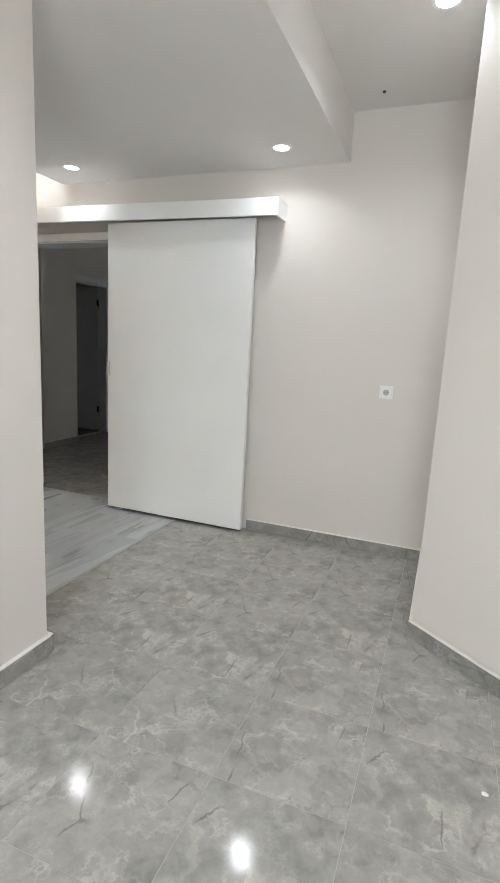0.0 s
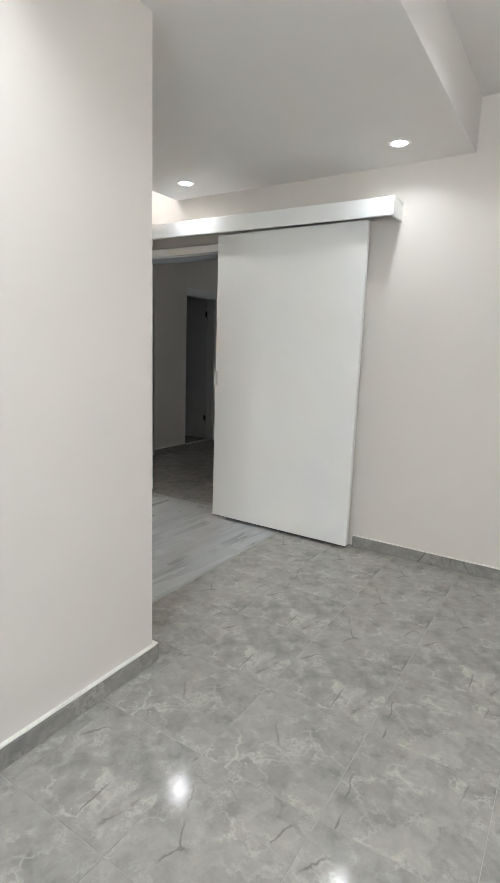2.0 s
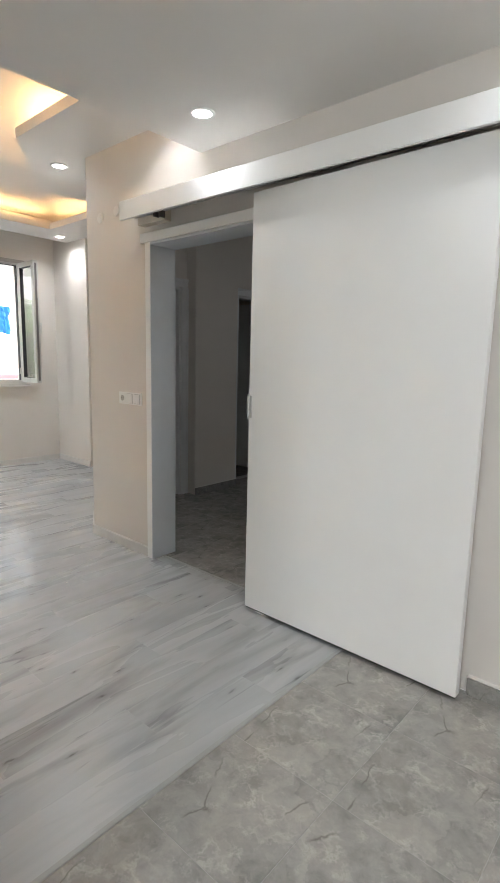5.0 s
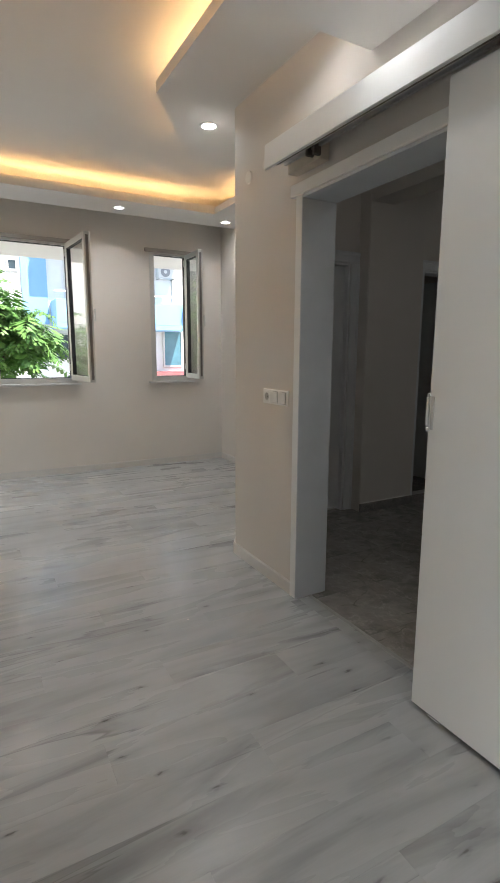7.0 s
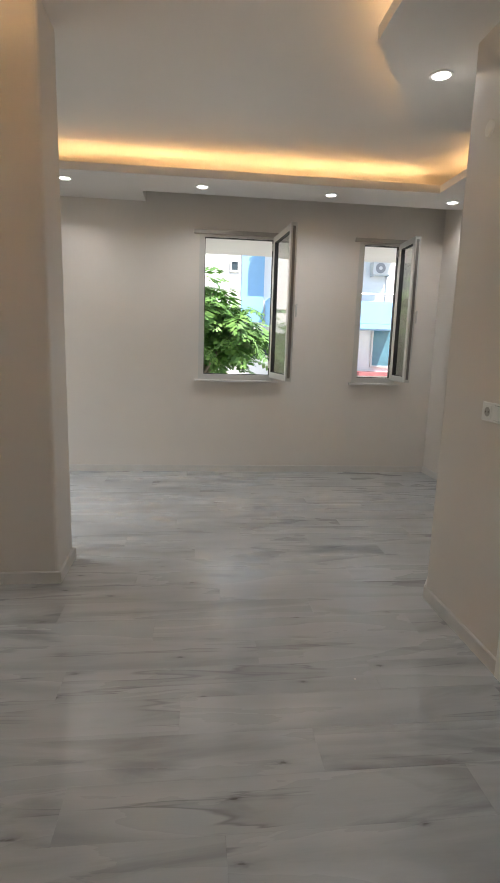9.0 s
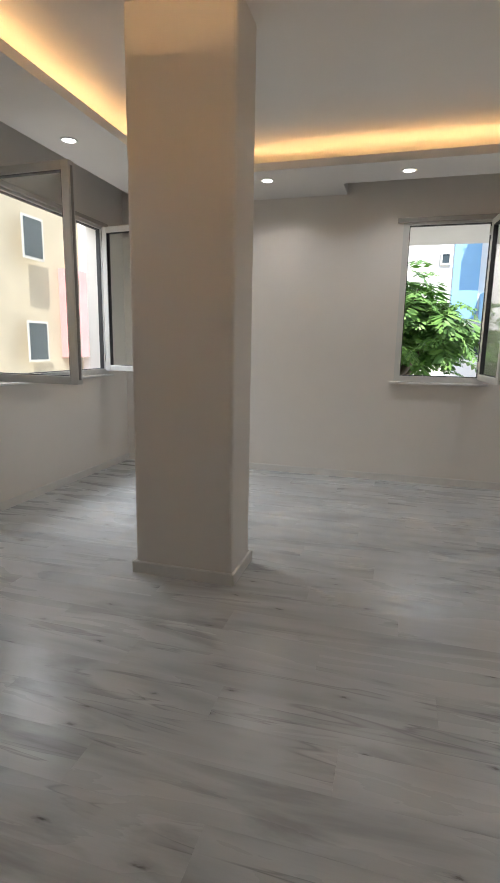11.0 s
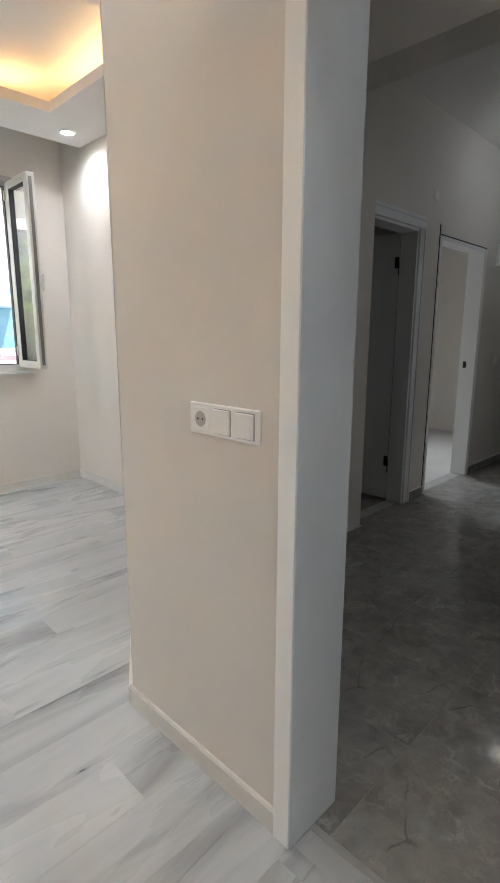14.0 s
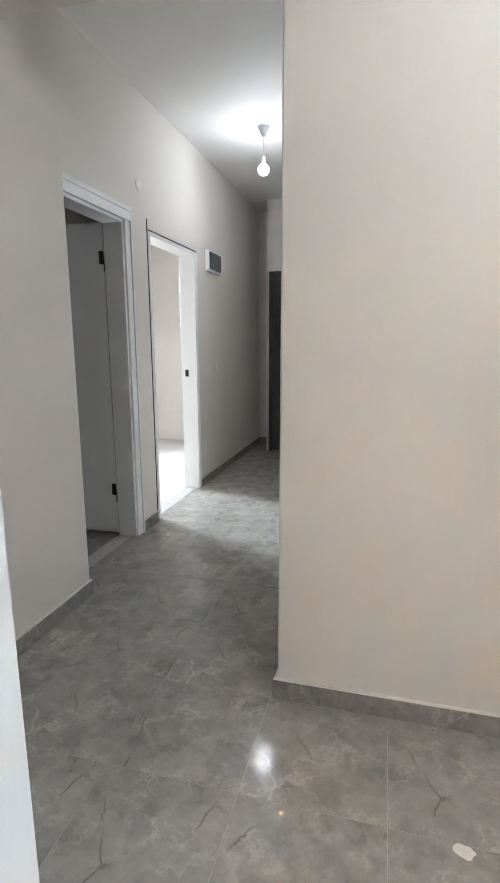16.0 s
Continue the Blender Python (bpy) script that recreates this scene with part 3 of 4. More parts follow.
part("packing_block", boxes((-0.02, 0.235, -0.06, -0.002, -0.008, 0.07), bevel=0.003), PINE, valance, "raw pale wooden packing block")
part("stop", boxes((0.235, 0.252, -0.10, -0.06, 0.0, 0.05), bevel=0.002), PINE_DARK, valance)
part("stop", boxes((0.185, 0.199, -0.10, -0.06, 0.008, 0.05), bevel=0.002), PINE_DARK, valance)

# ------------------------------------------------------------------ hall doors


def casing_set(name, label, x, y0, y1, top, out=1, width=0.085, lining=0.13):
    """Moulded casing round a doorway in a wall that faces +x."""
    root = tagged(new(name), label, "door frame", kind="structure")
    for ya, yb in ((y0 - width, y0), (y1, y1 + width)):
        part("casing", boxes((x, x + 0.014, ya, yb, 0, top), bevel=0.003), WOODWHITE, root)
        part("casing_rim", boxes((x + 0.014, x + 0.022, ya if ya < y0 else yb - 0.022, ya + 0.022 if ya < y0 else yb, 0, top), bevel=0.002), WOODWHITE, root)
        part("jamb", boxes((x - lining, x + 0.002, y0 if ya < y0 else y1 - 0.02, y0 + 0.02 if ya < y0 else y1, 0, top), bevel=0.002), WOODWHITE, root)
    part("head_casing", boxes((x, x + 0.016, y0 - width, y1 + width, top, top + width), bevel=0.003), WOODWHITE, root)
    part("head_rim", boxes((x + 0.016, x + 0.024, y0 - width, y1 + width, top + width - 0.025, top + width), bevel=0.002), WOODWHITE, root)
    part("head_jamb", boxes((x - lining, x + 0.002, y0 + 0.02, y1 - 0.02, top - 0.02, top), bevel=0.002), WOODWHITE, root)
    return root


casing_set("door_frame_2", "white moulded casing of an open doorway", -1.145, 2.09, 2.757, 2.066, 1, 0.08)
casing_set("door_frame_3", "white moulded casing of a closed door", -1.125, 0.60, 1.255, 2.05)


def hall_door(name, m, label, length, hinges=True):
    root = thing(name, m, label, "door")
    part("leaf", boxes((0, length, -0.02, 0.02, 0.012, 2.055), bevel=0.002), WOODWHITE, root)
    if hinges:
        for z in (0.28, 1.80):
            hinge = part("hinge", boxes((-0.022, -0.002, 0.012, 0.032, z - 0.045, z + 0.045), bevel=0.002), HINGE, root, "black steel hinge")
            part("hinge_plate", boxes((-0.002, 0.03, 0.0205, 0.0245, z + 0.005, z + 0.085), bevel=0.001), HINGE, hinge)
        part("seal", boxes((-0.004, -0.0005, -0.012, 0.012, 0.02, 2.05)), DARK, root)
    rose = part("handle_rose", lathe(bmesh.new(), [(0.024, -0.028), (0.024, -0.02)], 16, (length - 0.06, 0, 1.03)), ALU, root)
    return root


hall_door("hall_door", pose(-1.29, 2.772, 0, 0, 0, 180 + 3), "white flush hall door, standing open into a dark room", 0.65)
closed = thing("closed_door", pose(-1.185, 0.62, 0), "white flush hall door, closed", "door")
part("leaf", boxes((-0.02, 0.02, 0, 0.615, 0.02, 2.03), bevel=0.002), WOODWHITE, closed)

frame_4 = tagged(new("door_frame_4"), "flush white frame of a doorway into a sunlit room", "door frame", kind="structure")
part("jamb", boxes((-1.285, -1.141, 3.972, 4.0, 0, 2.058), bevel=0.002), LACQUER, frame_4)
part("jamb", boxes((-1.285, -1.141, 3.105, 3.133, 0, 2.058), bevel=0.002), LACQUER, frame_4)
part("head_jamb", boxes((-1.285, -1.141, 3.133, 3.972, 2.038, 2.066), bevel=0.002), LACQUER, frame_4)
# dark strips laid on the wall: the open slit's shade put into a shape
part("shadow_gap_strip", boxes((-1.1445, -1.1395, 3.080, 3.086, 0.06, 2.14)), DARK, frame_4)
part("shadow_gap_strip", boxes((-1.1445, -1.1395, 3.10, 4.0, 2.068, 2.075)), DARK, frame_4)
part("strike", boxes((-1.25, -1.22, 3.969, 3.9725, 1.02, 1.08)), HINGE, frame_4)
part("casing", boxes((-1.145, -1.137, 3.99, 4.025, 0, 2.06), bevel=0.002), LACQUER, frame_4)

entrance = thing("entrance_door", pose(-0.90, 5.765, 0), "dark steel entrance door at the end of the corridor", "door")
part("leaf", boxes((0.05, 0.97, -0.01, 0.05, 0.02, 2.06), bevel=0.004), STEEL_DOOR, entrance)
part("frame_post", boxes((0.0, 0.05, -0.02, 0.06, 0, 2.12), bevel=0.004), STEEL_DOOR, entrance)
part("frame_head", boxes((0.05, 1.0, -0.02, 0.06, 2.06, 2.12), bevel=0.004), STEEL_DOOR, entrance)
for z in (0.3, 0.9, 1.5):
    part("panel", boxes((0.14, 0.88, -0.022, -0.01, z - 0.16, z + 0.3), bevel=0.01), STEEL_DOOR, entrance)

# ------------------------------------------------------------------ windows


def bar_frame(bm, length, height, bar, d0, d1, z0=0.0):
    """Four bars in the plane of local x and z."""
    box(bm, 0, bar, d0, d1, z0, z0 + height)
    box(bm, length - bar, length, d0, d1, z0, z0 + height)
    box(bm, bar, length - bar, d0, d1, z0, z0 + bar)
    box(bm, bar, length - bar, d0, d1, z0 + height - bar, z0 + height)
    return bm


def window(name, m, length, sashes, label, sill_over=0.04):
    """Local x runs along the wall, y out of the room, z up from the opening's foot. sashes: hinge x, length, swing."""
    root = tagged(new(name), label, "window", kind="structure")
    root.matrix_world = m
    height = ZW1 - ZW0
    fr = part("window_frame", bar_frame(bmesh.new(), length, height, 0.055, -0.012, 0.055), PVC, root)
    part("gasket", bar_frame(bmesh.new(), length - 0.106, height - 0.106, 0.008, 0.008, 0.05, 0.053), DARK, root).location.x = 0.053
    part("head_board", boxes((-0.055, length + 0.03, -0.042, -0.0125, height - 0.034, height + 0.008), bevel=0.004), SHADED_BOARD, root, "board over the window, its shade in the paint colour")
    part("window_sill", boxes((-sill_over, length + sill_over, -0.055, -0.0125, -0.022, 0.0), (0.0, length, -0.0125, 0.2, -0.012, 0.0), bevel=0.003), MARBLE, root)
    for hinge_x, span, swing in sashes:
        sash = part("sash", boxes((0, 0.058, -0.03, 0.03, 0, height - 0.07), (abs(span) - 0.058, abs(span), -0.03, 0.03, 0, height - 0.07), (0.058, abs(span) - 0.058, -0.03, 0.03, 0, 0.058), (0.058, abs(span) - 0.058, -0.03, 0.03, height - 0.128, height - 0.07), bevel=0.004), PVC, root)
        sash.matrix_local = pose(hinge_x, -0.02, 0.035, 0, 0, swing)
        pane = part("pane", boxes((0.054, abs(span) - 0.054, -0.008, 0.008, 0.054, height - 0.124)), GLASS, sash)
        pane.visible_shadow = False
        part("gasket", bar_frame(bmesh.new(), abs(span) - 0.112, height - 0.182, 0.006, -0.026, 0.026, 0.056), DARK, sash).location.x = 0.056
        grip = part("window_handle", boxes((abs(span) - 0.04, abs(span) - 0.022, 0.05, 0.065, 0.60, 0.72), (abs(span) - 0.04, abs(span) - 0.022, 0.03, 0.05, 0.69, 0.71), bevel=0.003), PVC, sash)
        part("edge_gear", boxes((abs(span), abs(span) + 0.0025, -0.012, 0.012, 0.03, height - 0.10)), plain("edge_gear_grey", (0.22, 0.21, 0.2), 0.5, 0.4, 0.1, 9, 0), sash)
        for z in (0.1, height - 0.2):
            part("window_hinge", tube(bmesh.new(), (-0.006, -0.035, z), (-0.006, -0.035, z + 0.07), 0.008, sides=10), PVC, sash)
    return root


window("window_1", pose(-3.69, WIN1[0], ZW0, 0, 0, 90), WIN1[1] - WIN1[0], [(WIN1[1] - WIN1[0] - 0.03, 0.69, -85)], "white plastic window with its sash swung open")
window("window_2", pose(-3.69, WIN2[0], ZW0, 0, 0, 90), WIN2[1] - WIN2[0], [(WIN2[1] - WIN2[0] - 0.03, 0.42, -91)], "narrow white plastic window with its sash swung open")
window("window_3", pose(WIN3[1], -4.205, ZW0, 0, 0, 180), WIN3[1] - WIN3[0], [(WIN3[1] - WIN3[0] - 0.03, 0.86, -98), (0.03, 0.86, -92)], "wide white plastic window with both sashes open")

# ------------------------------------------------------------------ fittings


def downlight(x, y, z):
    root = thing("downlight", pose(x, y, z), "round white recessed downlight, lit", "ceiling light", "recessed downlights")
    part("rim", lathe(bmesh.new(), [(0.046, -0.006), (0.060, -0.005), (0.062, 0.0), (0.046, 0.0)], 28, caps=False), PLASTIC, root)
    part("diffuser", lathe(bmesh.new(), [(0.046, -0.003), (0.046, -0.0005)], 28), LED, root, "glowing round diffuser")
    return root


first = downlight(*DOWNLIGHTS[0][:3])
# the added kitchen lamps get a fixture too
for x, y, z, watts in DOWNLIGHTS[1:]:
    copy_thing(first, pose(x, y, z))

socket = thing("wall_socket", pose(3.093, 0, 1.104), "white square wall socket", "socket")
part("plate", boxes((-0.043, 0.043, -0.009, 0.0, -0.043, 0.043), bevel=0.003), PLASTIC, socket)
part("insert", boxes((-0.03, 0.03, -0.012, -0.009, -0.03, 0.03), bevel=0.0015), PLASTIC, socket)
# flat grey disc: the well's shade put into the colour
bm = tube(bmesh.new(), (0, -0.0125, 0), (0, -0.0119, 0), 0.02, sides=24)
well = part("well", bm, plain("socket_well_shade", (0.45, 0.45, 0.44), 0.5, 0, 0.02, 9, 0), socket)
for x in (-0.0095, 0.0095):
    part("pin_hole", tube(bmesh.new(), (x, -0.0135, 0), (x, -0.0127, 0), 0.0028, sides=10), DARK, socket)

plate = thing("switch_plate", pose(-0.2, 0, 1.094), "white triple plate with a socket and two light switches", "light switch")
part("plate", boxes((-0.13, 0.13, -0.009, 0.0, -0.042, 0.042), bevel=0.003), PLASTIC, plate)
part("socket_insert", boxes((-0.113, -0.052, -0.012, -0.009, -0.031, 0.031), bevel=0.0015), PLASTIC, plate)
# flat disc again, the well's shade in its grey
part("well", tube(bmesh.new(), (-0.0825, -0.0126, 0), (-0.0825, -0.0119, 0), 0.021, sides=24), plain("well_shade_grey", (0.45, 0.44, 0.42), 0.5, 0, 0.02, 9, 0), plate)
for x in (-0.092, -0.073):
    part("pin_hole", tube(bmesh.new(), (x, -0.0136, 0), (x, -0.0127, 0), 0.003, sides=10), DARK, plate)
for x in (0.0, 0.083):
    # grey plate behind the rocker carries the gap's shade
    part("rocker_gap", boxes((x - 0.031, x + 0.031, -0.0098, -0.009, -0.033, 0.033)), plain("gap_shade_grey", (0.35, 0.35, 0.34), 0.5, 0, 0.02, 9, 0), plate)
    rocker = part("rocker", boxes((x - 0.029, x + 0.029, -0.016, -0.009, -0.031, 0.031), bevel=0.002), PLASTIC, plate)

for x, z, r in ((-0.525, 2.33, 0.036), (-0.33, 2.345, 0.034)):
    patch = thing("blank_cover", pose(x, 0, z), "round white blanking cap on the wall", "cover cap", "blank caps")
    part("cap", tube(bmesh.new(), (0, -0.006, 0), (0, 0, 0), r * 0.92, r, 24), FILLER, patch)
patch = thing("blank_cover", pose(-1.145, 2.985, 2.324, 0, 0, 90), "round white blanking cap on the corridor wall", "cover cap", "blank caps")
part("cap", tube(bmesh.new(), (0, -0.006, 0), (0, 0, 0), 0.034, 0.037, 24), FILLER, patch)

fuse = thing("fuse_box", pose(-1.145, 4.42, 1.945), "white fuse box with a dark smoked door", "fuse box")
part("body", boxes((0.0, 0.035, -0.175, 0.175, 0.0, 0.19), bevel=0.006), PLASTIC, fuse)
part("cover", boxes((0.035, 0.045, -0.155, 0.155, 0.022, 0.172), bevel=0.004), PANE_DARK, fuse, "dark smoked cover")
bell = thing("doorbell_switch", pose(-1.145, 4.476, 1.04), "small white switch on the corridor wall", "light switch")
part("plate", boxes((0.0, 0.009, -0.04, 0.04, 0.0, 0.08), bevel=0.003), PLASTIC, bell)
part("rocker", boxes((0.009, 0.014, -0.028, 0.028, 0.012, 0.068), bevel=0.002), PLASTIC, bell)

pendant = thing("pendant_bulb", pose(-0.5, 3.80, 2.90), "bare lit bulb hanging from a grey ceiling rose", "pendant lamp")
part("ceiling_rose", lathe(bmesh.new(), [(0.012, -0.07), (0.022, -0.05), (0.045, -0.006), (0.05, 0.0)], 20), plain("grey_plastic", (0.35, 0.35, 0.36), 0.4, 0, 0.03, 9, 0), pendant)
part("cord", tube(bmesh.new(), (0, 0, -0.22), (0, 0, -0.06), 0.004, sides=8), PLASTIC, pendant)
part("lamp_holder", lathe(bmesh.new(), [(0.015, -0.262), (0.016, -0.24), (0.015, -0.215), (0.007, -0.202)], 16), PLASTIC, pendant, "white lamp holder")
part("bulb", lathe(bmesh.new(), [(0.008, -0.338), (0.026, -0.332), (0.038, -0.316), (0.042, -0.298), (0.038, -0.28), (0.022, -0.262)], 20), BULB, pendant, "glowing bulb", True).visible_shadow = False
# second pendant is added out of view, to go with the hall's fill light
copy_thing(pendant, pose(1.15, 0.70, 2.90))
# a small dark stud under the ceiling stands in for the open hole
hole = thing("ceiling_hook", pose(2.94, -0.213, 2.81), "small dark cable hole in the ceiling", "cable hole")
part("hole", lathe(bmesh.new(), [(0.007, -0.008), (0.010, 0.0)], 12), DARK, hole)

# ------------------------------------------------------------------ outside
setting("ground", boxes((-400, 400, -400, 400, -3.6, -3.5)), GROUND, "pale paved yard below the windows", "ground")
setting("balcony_slab", boxes((-5.6, -3.9, -4.42, 3.5, 2.62, 2.80)), RENDER_WHITE, "white underside of the balcony above", "slab")


def facade_window(root, x, y0, y1, z0, z1, material=PANE_DARK, bar=0.06):
    """A window of the house across, that faces +x."""
    fr = part("window", boxes((x, x + 0.05, y0, y0 + bar, z0, z1), (x, x + 0.05, y1 - bar, y1, z0, z1), (x, x + 0.05, y0 + bar, y1 - bar, z0, z0 + bar), (x, x + 0.05, y0 + bar, y1 - bar, z1 - bar, z1)), PVC, root)
    part("pane", boxes((x + 0.004, x + 0.02, y0 + bar, y1 - bar, z0 + bar, z1 - bar)), material, fr)
    return fr


TEAL = plain("teal_pane", (0.10, 0.24, 0.30), 0.1, 0, 0.2, 1.5, 0)
house = thing("apartment_building", pose(0, 0, -3.5), "white and light blue apartment building across the yard", "building")
FX = -16.0
part("wall", boxes((FX - 8, FX, -14, 16, 0, 14.5)), RENDER_WHITE, house)
part("blue_stripe", boxes((FX, FX + 0.06, 0.22, 0.98, 5.77, 14.5)), RENDER_BLUE, house, "light blue painted stripe")
part("roof", boxes((FX - 8.3, FX + 0.4, -14.3, 16.3, 14.5, 14.75)), RENDER_WHITE, house)
for storey in (1, 2, 3):
    foot = 5.78 + (storey - 1) * 3.0
    balcony = part("balcony", boxes((FX, FX + 1.15, 1.05, 5.5, foot - 0.16, foot), (FX + 1.05, FX + 1.15, 1.05, 5.5, foot, foot + 0.72), (FX, FX + 1.05, 5.4, 5.5, foot, foot + 0.72), (FX, FX + 1.05, 1.05, 1.15, foot, foot + 0.72), bevel=0.01), RENDER_BLUE, house, "light blue balcony")
    part("rail", tube(bmesh.new(), (FX + 1.1, 1.05, foot + 0.95), (FX + 1.1, 5.5, foot + 0.95), 0.025, sides=8), ALU, balcony)
    facade_window(house, FX, 1.5, 2.7, foot + 0.1, foot + 2.2)
    facade_window(house, FX, -4.4, -3.0, foot + 0.9, foot + 2.2)
    facade_window(house, FX, -0.18, 0.14, foot + 1.6, foot + 1.98)
facade_window(house, FX + 0.02, 4.85, 5.6, 4.35, 5.72, TEAL)
facade_window(house, FX, 0.92, 1.6, 4.6, 5.5)
facade_window(house, FX, -2.6, -1.4, 3.5, 4.9)
part("awning", prism([(FX, 4.2), (FX + 0.9, 4.2), (FX + 0.9, 6.4), (FX, 6.4)], 4.08, 4.2), AWNING_RED, house, "faded red awning")

aircon = thing("air_conditioner", pose(FX, 4.95, 0.44 + 0.02), "white outdoor air conditioner unit on the facade", "air conditioner")
aircon.location.z = 3.96
part("body", boxes((0.06, 0.36, -0.33, 0.33, 0.0, 0.42), bevel=0.02), PVC, aircon)
part("grille", tube(bmesh.new(), (0.355, -0.06, 0.21), (0.375, -0.06, 0.21), 0.17, sides=24), plain("grille_grey", (0.25, 0.25, 0.26), 0.5, 0, 0.1, 20, 0), aircon)
part("fan_hub", tube(bmesh.new(), (0.37, -0.06, 0.21), (0.385, -0.06, 0.21), 0.06, sides=16), PVC, aircon)
part("bracket", boxes((0.0, 0.36, -0.28, -0.25, -0.04, 0.0)), ALU, aircon)
part("bracket", boxes((0.0, 0.36, 0.25, 0.28, -0.04, 0.0)), ALU, aircon)
part("pipe", tube(bmesh.new(), (0.03, 0.30, -1.1), (0.03, 0.30, 0.1), 0.03, sides=8), PVC, aircon)

cloth = bmesh.new()
rows = [[cloth.verts.new((0.05 * math.sin(k * 1.7 + j), 0.09 * k + 0.03 * math.sin(j * 2.1), -0.16 * j - 0.02 * k * (j > 3))) for k in range(6)] for j in range(6)]
for ra, rb in zip(rows, rows[1:]):
    for k in range(5):
        cloth.faces.new((ra[k], ra[k + 1], rb[k + 1], rb[k]))
bmesh.ops.solidify(cloth, geom=cloth.faces[:], thickness=0.01)
tarp = tagged(new("tarpaulin", finish("tarpaulin", cloth, TARP)), "blue tarpaulin hung over the balcony rail", "tarpaulin")
tarp.location = (FX + 1.22, 5.2, 2.95)

house_south = thing("neighbour_house", pose(0, 0, -3.5), "cream house with a red-pink front behind the wide window", "building")
part("wall", boxes((-24, 8, -22, -13, 0, 13)), plain("facade_cream", (0.50, 0.44, 0.33), 0.8, 0, 0.06, 1.2, 0.1), house_south)
part("front", boxes((-16.3, -14.7, -13.0, -12.6, 4.3, 7.4)), RENDER_PINK, house_south, "red-pink projecting front")
part("roof", boxes((-24.3, 8.3, -22.3, -12.7, 13, 13.25)), RENDER_WHITE, house_south)
for x in (-13.4, -9.5, -5.6, -2.5, 0.5):
    for z in (4.2, 7.4):
        fr = part("window", boxes((x, x + 1.0, -12.57, -12.55, z, z + 1.3)), PVC, house_south)
        part("pane", boxes((x + 0.07, x + 0.93, -12.55, -12.54, z + 0.07, z + 1.23)), PANE_DARK, fr)


def frond(bm, base, way, length, droop, rng, pairs=9):
    """A feathered leaf: a curved rib with leaflets in pairs."""
    up = Vector((0, 0, 1))
    at, step, flow = Vector(base), length / pairs, Vector(way).normalized()
    for k in range(pairs):
        flow = (flow - up * droop / pairs).normalized()
        tip = at + flow * step
        side = flow.cross(up).normalized()
        span = length * 0.40 * math.sin(math.pi * (0.15 + 0.8 * (k + 0.5) / pairs)) * rng.uniform(0.8, 1.15)
        half = step * 0.52
        for sign in (-1, 1):
            out = (side * sign + flow * 0.35 - up * rng.uniform(0.1, 0.5)).normalized()
            mid = at + out * span * 0.5
            end = at + out * span
            v = [bm.verts.new(c) for c in (at, mid - flow * half, end, mid + flow * half)]
            bm.faces.new(v)
        at = tip


def tree(name, x, y, foot, centre, radius, fronds, label, seed, length=0.55):
    rng = random.Random(seed)
    root = thing(name, pose(x, y, foot), label, "tree")
    c = Vector((centre[0] - x, centre[1] - y, centre[2] - foot))
    trunk = bmesh.new()
    fork = Vector((c.x * 0.5, c.y * 0.5, c.z - radius * 1.0))
    tube(trunk, (0, 0, 0), fork, 0.13, 0.085, 10)
    crown = bmesh.new()
    for k in range(11):
        a = k * 2.4 + rng.uniform(-0.3, 0.3)
        r = radius * rng.uniform(0.35, 0.8)
        limb = c + Vector((r * math.cos(a), r * math.sin(a), radius * rng.uniform(-0.25, 0.55)))
        tube(trunk, fork, limb, 0.05, 0.014, 7)
        for q in range(fronds // 11):
            b = rng.uniform(0, math.tau)
            start = fork.lerp(limb, rng.uniform(0.72, 1.0)) + Vector((rng.gauss(0, 1), rng.gauss(0, 1), rng.gauss(0, 1))) * radius * 0.17
            frond(crown, start, (math.cos(b), math.sin(b), rng.uniform(-0.1, 0.7)), length * rng.uniform(0.7, 1.25), rng.uniform(0.9, 2.2), rng)
    part("trunk", trunk, BARK, root)
    part("crown", crown, LEAF, root)
    return root


tree("tree", -9.3, -1.5, -3.5, (-9.2, -1.15, 1.85), 1.35, 720, "feathery green tree close to the windows", 4, 0.72)
tree("tree", -10.5, -3.9, -3.5, (-10.4, -3.7, 1.3), 1.35, 420, "tall green tree mirrored in the open sash", 21, 0.5)
tree("tree", -11.0, -1.6, -3.5, (-11.0, -1.4, 0.7), 1.0, 260, "lower green tree beside the yard", 9, 0.42)
tree("tree", -10.2, 1.7, -3.5, (-10.0, 1.75, 0.3), 0.7, 190, "bright yellow-green young tree by the wall", 12, 0.4)
tree("tree", -4.6, -9.0, -3.5, (-4.6, -9.0, 0.4), 0.8, 180, "green tree in front of the cream house", 15, 0.4)

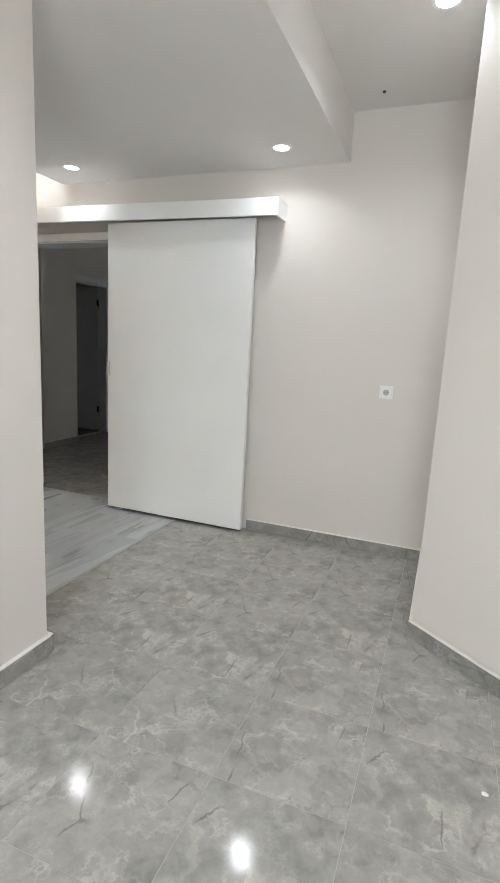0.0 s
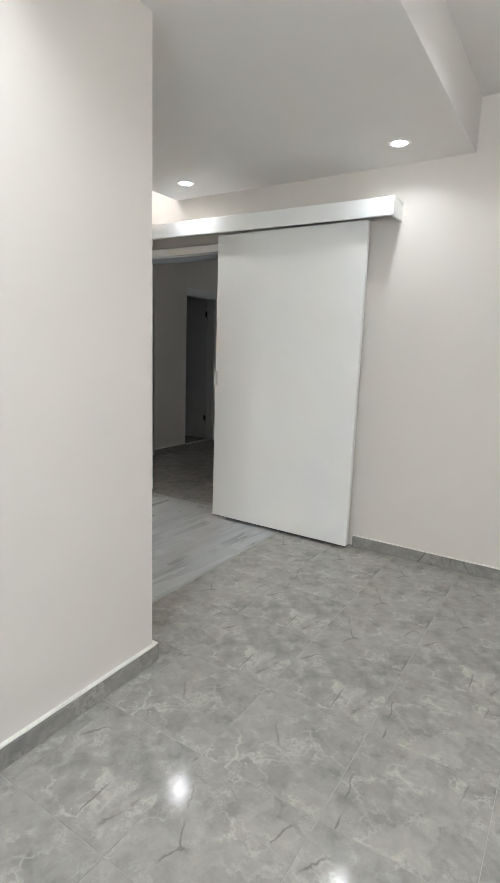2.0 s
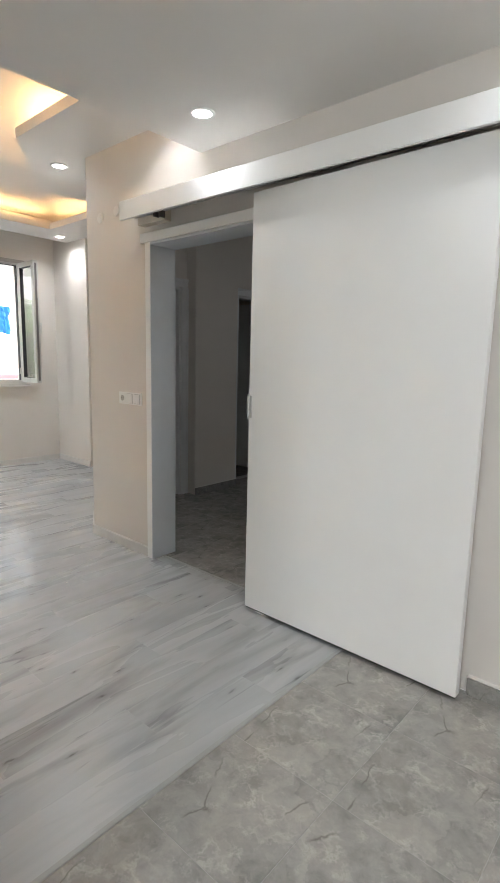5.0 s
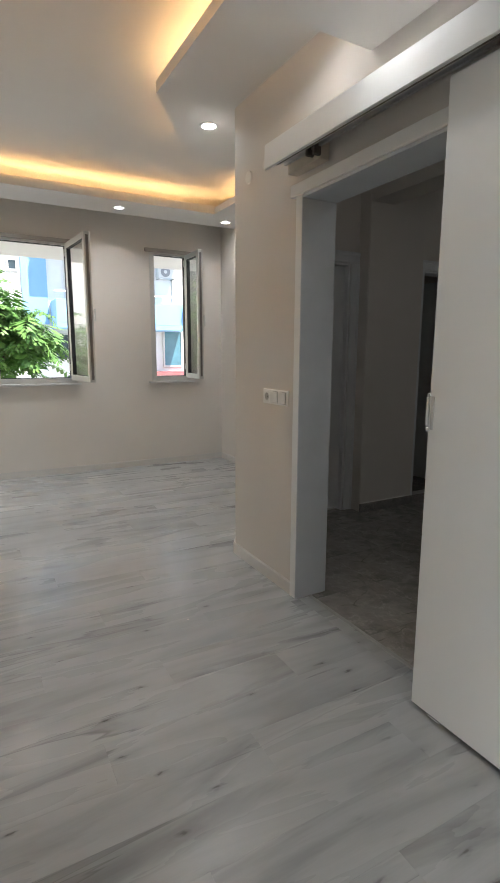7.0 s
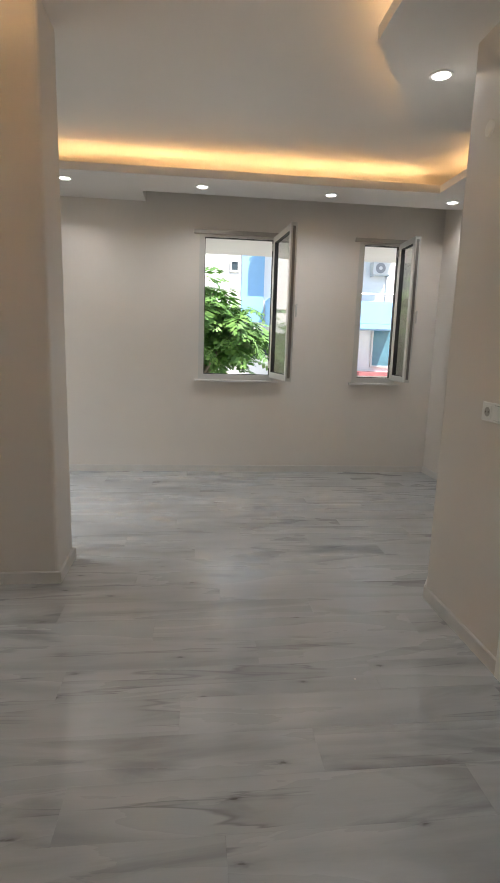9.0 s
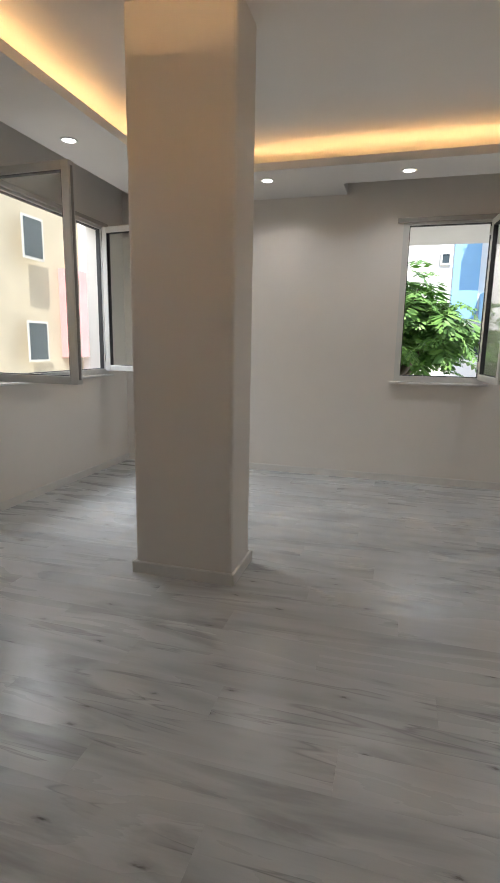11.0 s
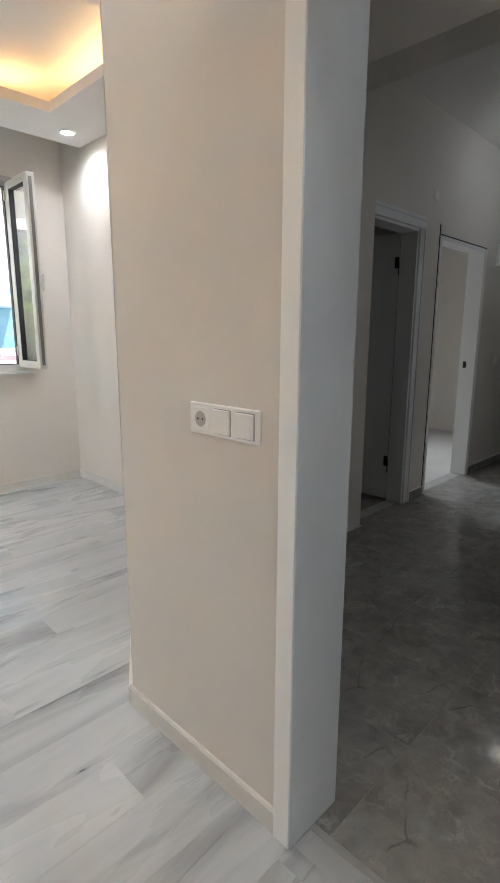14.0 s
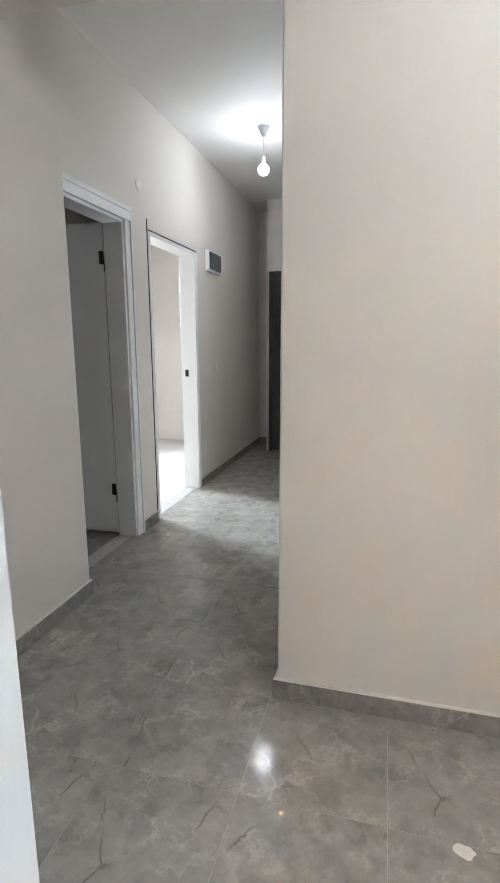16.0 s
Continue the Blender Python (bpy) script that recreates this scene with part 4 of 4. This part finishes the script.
for name, x, y, r, label in (("plaster_stain", 0.735, 0.93, 0.026, "dried white plaster splash on the hall tiles"), ("plaster_stain", 3.72, -1.86, 0.012, "small white paint drop on the tiles"), ("plaster_stain", -0.02, -0.62, 0.006, "small white plaster crumb on the laminate")):
    rng = random.Random(int(r * 1000))
    blob = bmesh.new()
    rim = [blob.verts.new((r * (1 + 0.25 * rng.uniform(-1, 1)) * math.cos(k * math.tau / 14), r * (0.8 + 0.2 * rng.uniform(-1, 1)) * math.sin(k * math.tau / 14), 0.0002)) for k in range(14)]
    top = blob.verts.new((0, 0, 0.003))
    for k in range(14):
        blob.faces.new((rim[k], rim[(k + 1) % 14], top))
    blob.faces.new(rim[::-1])
    spot = tagged(new(name, finish(name, blob, FILLER)), label, "stain", "plaster stains")
    spot.location = (x, y, 0)

# ------------------------------------------------------------------ floor pieces


def piece_mesh(name, length, width, thick, edge, material):
    bm = boxes((-length / 2, length / 2, -width / 2, width / 2, -thick, 0))
    bmesh.ops.bevel(bm, geom=[e for e in bm.edges if all(v.co.z > -1e-6 for v in e.verts)], offset=edge, segments=1, affect="EDGES")
    return finish(name, bm, material)


def lay(mesh, name, parent, x, y):
    ob = new(name, mesh)
    ob.parent = parent
    ob.location = (x, y, 0)
    return ob


PITCH = 0.43
tile_whole = piece_mesh("tile", PITCH - 0.0020, PITCH - 0.0020, 0.008, 0.0005, TILE)
for i in range(8):
    for j in range(13):
        lay(tile_whole, "tile", floor_tiles, 1.613 + (i + 0.5) * PITCH, -(j + 0.5) * PITCH)
for i in range(8):
    for j in range(15):
        x, y = -1.182 + (i + 0.5) * PITCH, 0.088 + (j + 0.5) * PITCH
        if (x < 0.3 or y < 1.6) and (i, j) != (0, 0):
            lay(tile_whole, "tile", floor_hall, x, y)

WIDE, LONG = 0.193, 1.28
plank = piece_mesh("plank", WIDE - 0.0003, LONG - 0.0003, 0.008, 0.00015, LAMINATE)
for i in range(28):
    x = 1.595 - (i + 0.5) * WIDE
    start = -4.42 - LONG * ((i * 0.37) % 1.0)
    for j in range(6):
        y = start + (j + 0.5) * LONG
        if y + LONG / 2 < -4.3 or y - LONG / 2 > (0.05 if x > -0.75 else 1.5):
            continue
        low, high = max(y - LONG / 2, -4.42), min(y + LONG / 2, 0.0 if x > -0.72 else 1.6 if x < -1.3 else (-0.7 - x) * 0.65 + 0.05)
        if high - low > LONG - 0.01:
            lay(plank, "plank", floor_laminate, x, y)
        elif high - low > 0.03:
            lay(piece_mesh("plank", WIDE - 0.0003, high - low - 0.0003, 0.008, 0.00015, LAMINATE), "plank", floor_laminate, x, (low + high) / 2)
lay(piece_mesh("plank", 0.89, 0.068, 0.008, 0.00015, LAMINATE), "plank", floor_laminate, 0.503, 0.033)
